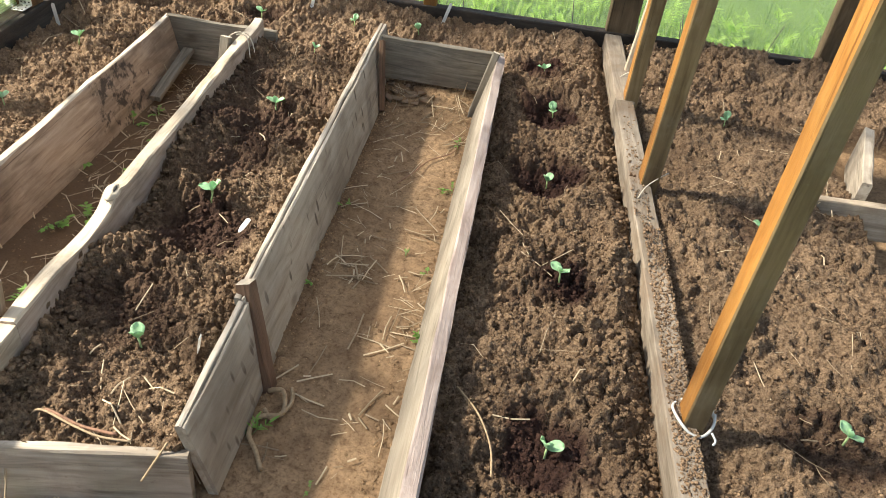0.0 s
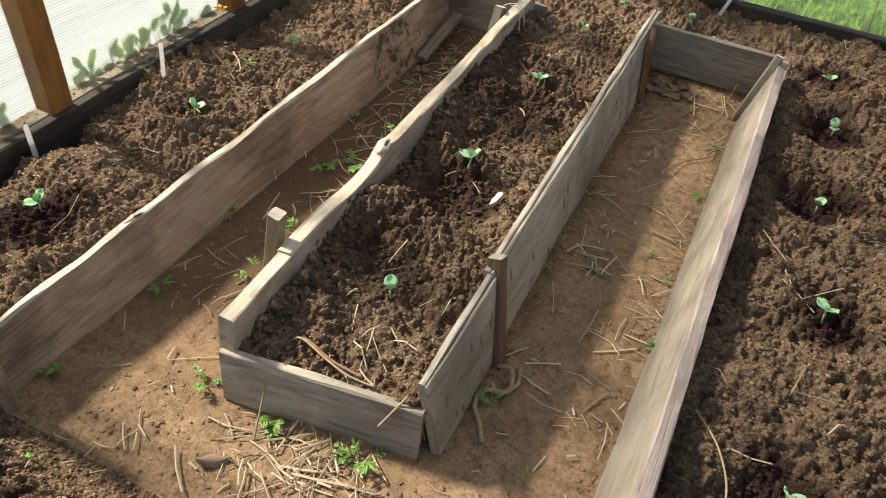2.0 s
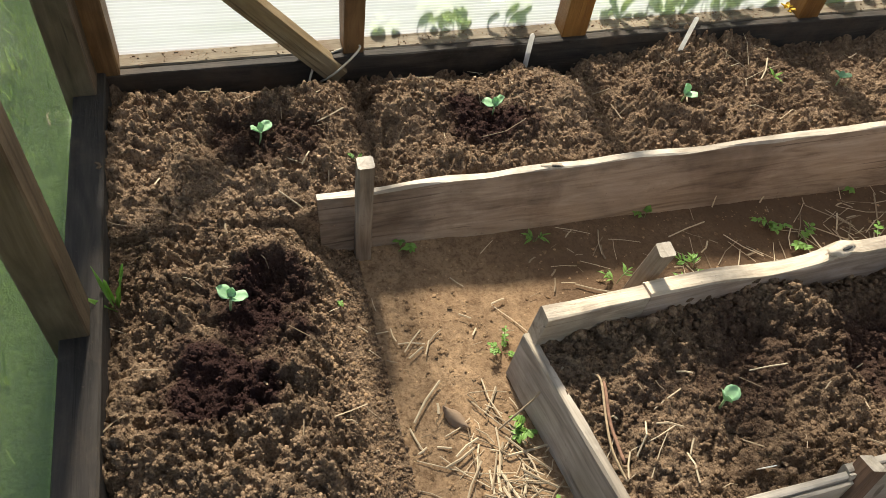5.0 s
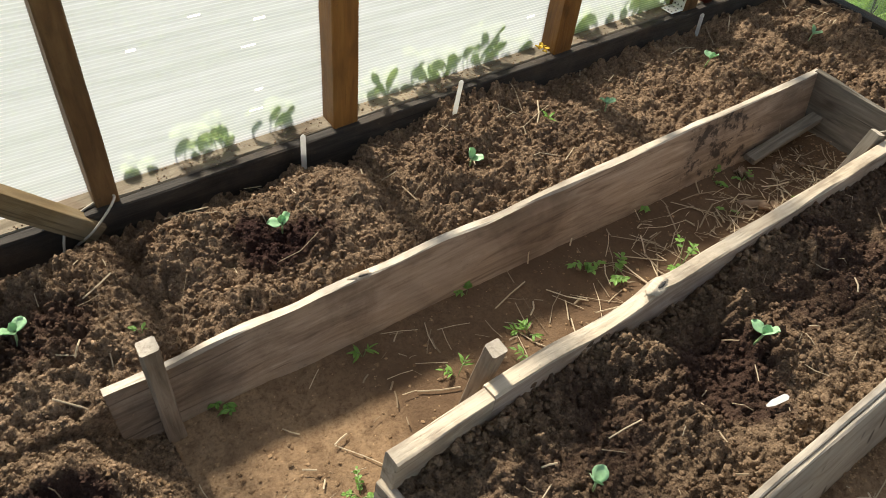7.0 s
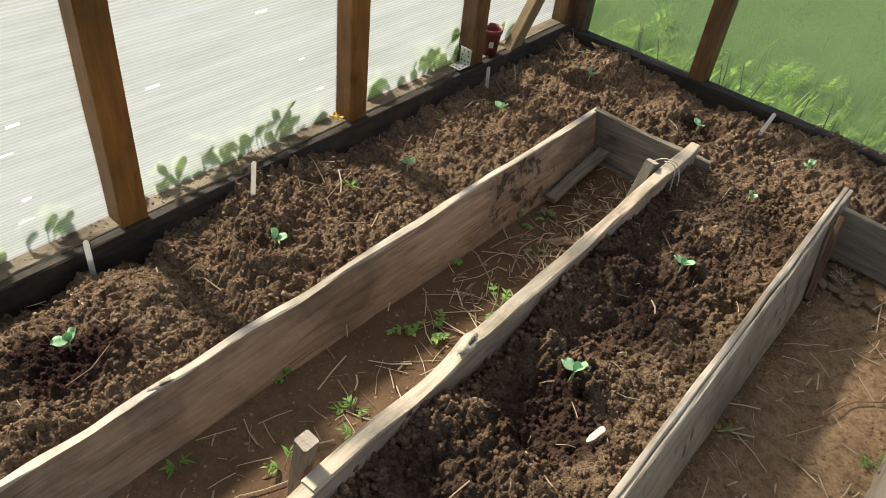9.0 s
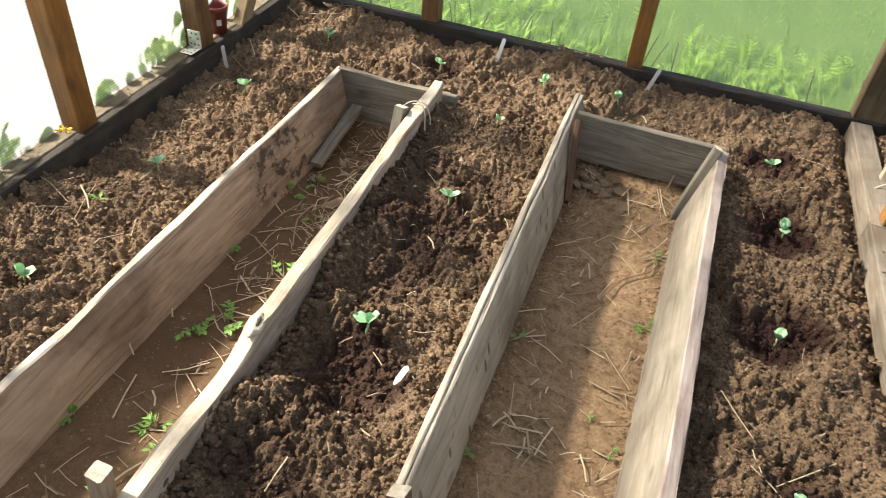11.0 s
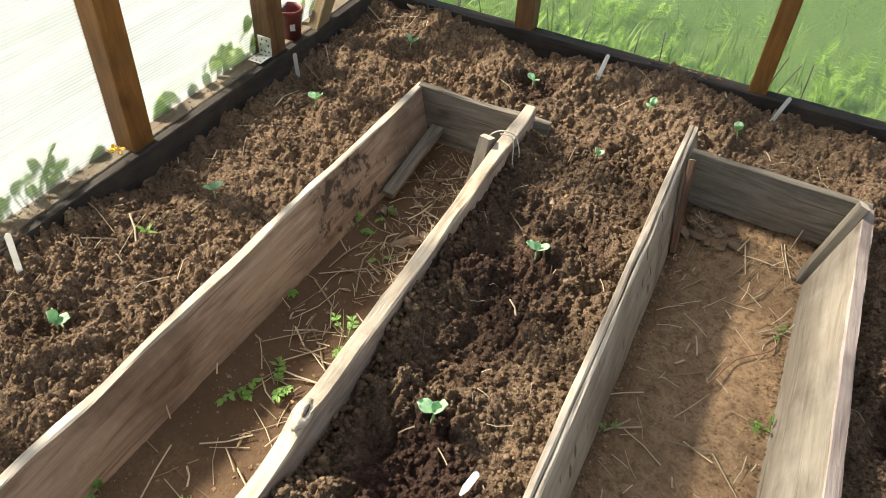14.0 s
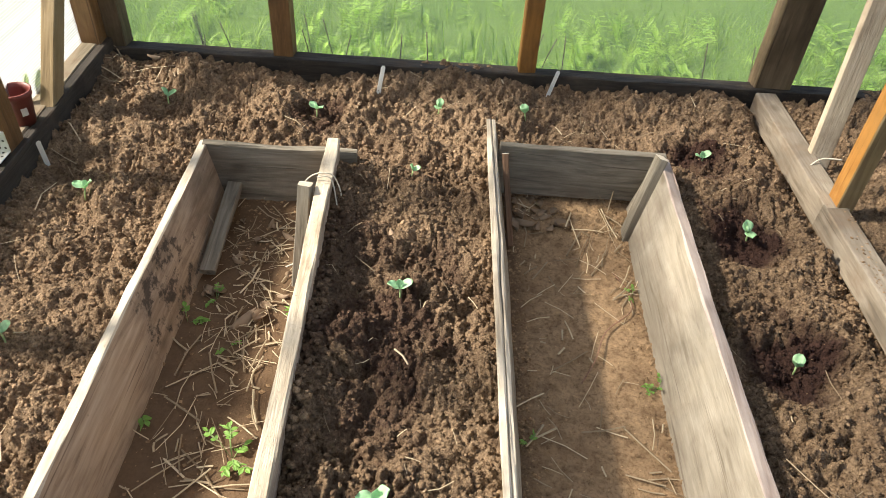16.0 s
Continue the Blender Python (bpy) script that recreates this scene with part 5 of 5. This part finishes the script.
straw_heap("path_straw", [(-0.14, -0.17, 0.09, 0.04, 100, 0.12), (-0.45, -0.22, 0.14, 0.09, 60, 0.13), (-0.15, -0.3, 0.25, 0.08, 40, 0.12), (0.20, 0.0, 0.15, 0.15, 22, 0.10), (0.30, 0.55, 0.10, 0.3, 26, 0.10), (0.44, 0.75, 0.045, 0.28, 50, 0.10), (0.20, 0.95, 0.05, 0.05, 26, 0.10),
                          (0.30, 1.5, 0.12, 0.4, 34, 0.10), (0.30, 2.0, 0.12, 0.14, 36, 0.11), (-0.73, 1.60, 0.09, 0.22, 70, 0.13), (-0.74, 1.15, 0.10, 0.16, 40, 0.14), (-0.75, 0.6, 0.11, 0.3, 34, 0.12), (-0.75, 0.1, 0.13, 0.2, 26, 0.11), (-0.72, 2.0, 0.10, 0.08, 40, 0.12), (-0.75, 1.4, 0.08, 0.35, 60, 0.13), (-0.74, 1.75, 0.08, 0.2, 60, 0.10), (0.30, 1.3, 0.13, 0.5, 22, 0.13), (0.42, 1.9, 0.06, 0.2, 26, 0.15), (0.16, 1.6, 0.04, 0.4, 20, 0.08)], 21, "pale broken straw scattered over the clay path")
straw_heap("bed_straw", [(-1.30, 0.5, 0.14, 0.8, 46, 0.12), (-1.45, 1.2, 0.08, 0.6, 36, 0.14), (-1.50, 0.1, 0.05, 0.25, 14, 0.14), (-1.40, 2.78, 0.12, 0.06, 46, 0.13), (-0.25, 1.1, 0.13, 0.6, 46, 0.07), (-0.28, 0.15, 0.13, 0.1, 18, 0.10), (0.0, 2.6, 0.7, 0.14, 46, 0.10), (0.87, 1.1, 0.16, 0.7, 40, 0.13), (1.6, 1.3, 0.22, 0.7, 70, 0.11), (-0.7, -0.7, 0.25, 0.15, 18, 0.09), (-1.3, -0.6, 0.15, 0.2, 14, 0.1)], 22, "stray stalks of straw on the loose soil")
straw_heap("straw_tuft", [(1.88, 1.62, 0.05, 0.06, 16, 0.12), (1.98, 2.10, 0.05, 0.05, 12, 0.12)], 23, "tuft of dry straw by the far board")

DRY_LEAVES = [leaf_mesh("dry_leaf", 0.06, 0.045, 0.9, 0.3, DEAD_LEAF, 0.3), leaf_mesh("dry_leaf", 0.075, 0.035, -0.7, -0.2, DEAD_LEAF, 0.5)]
rnd = random.Random(31)
LEAF_SPOTS = [(-0.361, -0.241, 1.1), (-0.77, 1.60, 1.3), (-0.70, 1.62, 1.0), (-0.55, 1.86, 0.8), (-0.62, 1.98, 0.7), (-0.30, 1.83, 0.6), (-0.70, 1.70, 0.6)]
LEAF_SPOTS += [(rnd.uniform(0.07, 0.24), rnd.uniform(2.13, 2.24), rnd.uniform(0.7, 1.15)) for _ in range(14)]
LEAF_SPOTS += [(rnd.uniform(-1.5, -1.2), rnd.uniform(2.7, 2.84), rnd.uniform(0.4, 0.7)) for _ in range(7)] + [(rnd.uniform(-0.9, -0.55), rnd.uniform(1.7, 2.15), rnd.uniform(0.35, 0.75)) for _ in range(18)]
for x, y, sc in LEAF_SPOTS:
    ob = part("dry_leaf", DRY_LEAVES[rnd.randrange(2)], DEAD_LEAF, None)
    ob.matrix_basis = pose(x, y, on_ground(x, y) + 0.010, rnd.uniform(-8, 8), rnd.uniform(-6, 6), rnd.uniform(0, 360)) @ Matrix.Scale(sc, 4)
    tagged(ob, "curled brown dead leaf lying on the ground", "dead leaf", "dead leaves")
flower = tagged(empty("faded_flower", (-1.575, 1.30, 0.262)), "withered yellow flower lying on the sill", "flower")
for k in range(9):
    part("petal", leaf_mesh("petal", 0.022, 0.014, 0.6, 0.2, PETAL), PETAL, flower).matrix_basis = pose(0.008 * math.cos(k), 0.012 * math.sin(k * 2.1), 0.004 + 0.002 * k, 10 * k % 30, -25 - 5 * (k % 4), 43 * k)

# ---- outside: plants against the sheeting, rough grass ----
ROUND_LEAF = [leaf_mesh("round_leaf", 0.075, 0.058, 0.25, 0.1, OUT_LEAF, 0.0, sheet=True), leaf_mesh("round_leaf", 0.06, 0.046, 0.3, 0.15, OUT_LEAF, 0.15, sheet=True), leaf_mesh("round_leaf", 0.085, 0.05, 0.2, 0.1, OUT_LEAF, 0.1, sheet=True)]
rnd = random.Random(51)


def leafy_plant(y, reach, count, size=1.0):
    x = -1.725 + 0.0125 * (y + 1)
    top_ob = tagged(empty("leafy_plant", (x, y, 0.09)), "low round-leaved green plant growing against the sheeting", "plant", "plants along the side wall")
    for _ in range(count):
        h, dy = reach * rnd.uniform(0.45, 1.0), rnd.gauss(0, 0.035)
        tube("stalk", [(0, 0, -0.02), (0.012, dy * 0.5, h * 0.6), (0.028, dy, h)], 0.002, OUT_LEAF, top_ob, 4).matrix_parent_inverse = Matrix()
        lf = part("leaf", ROUND_LEAF[rnd.randrange(3)], OUT_LEAF, top_ob)
        lf.matrix_basis = pose(0.024 + rnd.uniform(-0.01, 0.012), dy, h, 0, 0, rnd.choice((80, 100, -80, -100, 60)) + rnd.uniform(-20, 20)) @ pose(0, 0, 0, rnd.uniform(55, 110), -rnd.uniform(15, 75), 0) @ Matrix.Scale(rnd.uniform(0.7, 1.1) * size, 4)


for y in (-0.17, -0.06, 0.02, 0.07, 0.12, 0.17, 0.22, 0.31):
    leafy_plant(y, 0.20, 3, 0.72)
for y in (0.53, 0.58, 0.64, 0.72, 0.79, 0.86, 0.92, 0.98, 1.03, 1.08, 1.14, 1.22, 1.28):
    leafy_plant(y, 0.17 + 0.17 * max(0, (y - 0.45)) * (y < 1.2), 6, 0.8)
for y in (1.49, 1.55, 1.62, 1.69, 1.76, 1.83, 1.90, 1.96, 2.02, 2.06):
    leafy_plant(y, 0.18 + 0.18 * (y - 1.45), 5)
for y in (2.35, 2.45, 2.6):
    leafy_plant(y, 0.22, 2)


def rough_grass(name, boxes, seed, label):
    """Blades of grass: boxes are (x0, x1, y0, y1, count, lowest, tallest)."""
    r = random.Random(seed)
    vs, fs = [], []
    for x0, x1, y0, y1, count, lo, hi in boxes:
        for _ in range(count):
            x, y, h, an, w = r.uniform(x0, x1) + r.gauss(0, 0.35), r.uniform(y0, y1), r.uniform(lo, hi), r.uniform(0, 6.283), r.uniform(0.0018, 0.005)
            y = y + abs(r.gauss(0, 0.25)) * (1 if y > 2.5 else -1 if y < -1.0 else 0)
            if -1.70 < x < 4.08 and -1.16 < y < 2.985:
                continue
            lean, n0 = r.uniform(0.05, 0.75) * h, len(vs)
            d, sd = Vector((math.cos(an), math.sin(an), 0)), Vector((-math.sin(an), math.cos(an), 0))
            p = Vector((x, y, 0.06))
            for u, ww in ((0, 1.0), (0.45, 0.9), (0.8, 0.55)):
                c = p + d * lean * u * u + Vector((0, 0, h * u * (1 - 0.25 * u * lean / h)))
                vs += [c - sd * w * ww, c + sd * w * ww]
            vs.append(p + d * lean + Vector((0, 0, h * (1 - 0.25 * lean / h))))
            fs += [(n0, n0 + 1, n0 + 3, n0 + 2), (n0 + 2, n0 + 3, n0 + 5, n0 + 4), (n0 + 4, n0 + 5, n0 + 6)]
    ob = part(name, mesh_of(name, vs, fs, GRASS_BLADE), GRASS_BLADE, None)
    return tagged(ob, label, "grass", kind="stuff")


rough_grass("long_grass", [(-2.2, 3.6, 2.985, 3.2, 1300, 0.05, 0.22), (-2.4, 3.8, 3.2, 3.7, 1300, 0.03, 0.10), (-2.6, 4.5, 3.6, 6.0, 5000, 0.01, 0.035)], 61, "rough green grass growing along the end wall")
rough_grass("short_grass", [(-3.3, -1.72, -1.6, 3.4, 6000, 0.03, 0.10), (-2.6, 1.0, -2.8, -1.16, 7000, 0.05, 0.16)], 62, "short green grass outside the sheeting")
for k in range(26):
    x, y = rnd.uniform(-1.5, 2.6), rnd.uniform(2.985, 3.05)
    h = rnd.uniform(0.22, 0.36)
    cord("dry_stalk", [(x, y, 0.05), (x + rnd.gauss(0, 0.015), y, h * 0.5), (x + rnd.gauss(0, 0.03), y + 0.01, h)], 0.0024, DARK_STALK, "thin dark dead stalk standing outside the wall", "stalk", 2)["group"] = "stalks along the end wall"
BRIGHT_LEAF = island_mix("sunlit_weed_leaf", (0.16, 0.34, 0.04), (0.62, 0.82, 0.22), thin=0.7, rough=0.45)
DOCK = [leaf_mesh("broad_leaf", 0.11, 0.035, 0.3, 0.3, BRIGHT_LEAF, 0.4, sheet=True), leaf_mesh("broad_leaf", 0.06, 0.032, 0.3, 0.3, BRIGHT_LEAF, 0.2, sheet=True)]
for k in range(210):
    x, y = rnd.gauss(rnd.choice((-1.3, -0.6, -0.2, 0.5, 0.9, 1.5, 2.0, 2.6)), 0.17), 3.0 + 0.75 * rnd.random() ** 2.2
    top_ob = tagged(empty("broad_leaved_weed", (x, y, 0.06)), "broad-leaved green weed in the grass outside", "weed", "weeds in the grass")
    for j in range(rnd.randrange(4, 8)):
        part("leaf", DOCK[rnd.randrange(2)], BRIGHT_LEAF, top_ob).matrix_basis = pose(0, 0, rnd.uniform(0.0, 0.10), 0, 0, rnd.uniform(0, 360)) @ pose(0, 0, 0, 0, -rnd.uniform(10, 65), 0) @ Matrix.Scale(rnd.uniform(0.35, 0.95), 4)
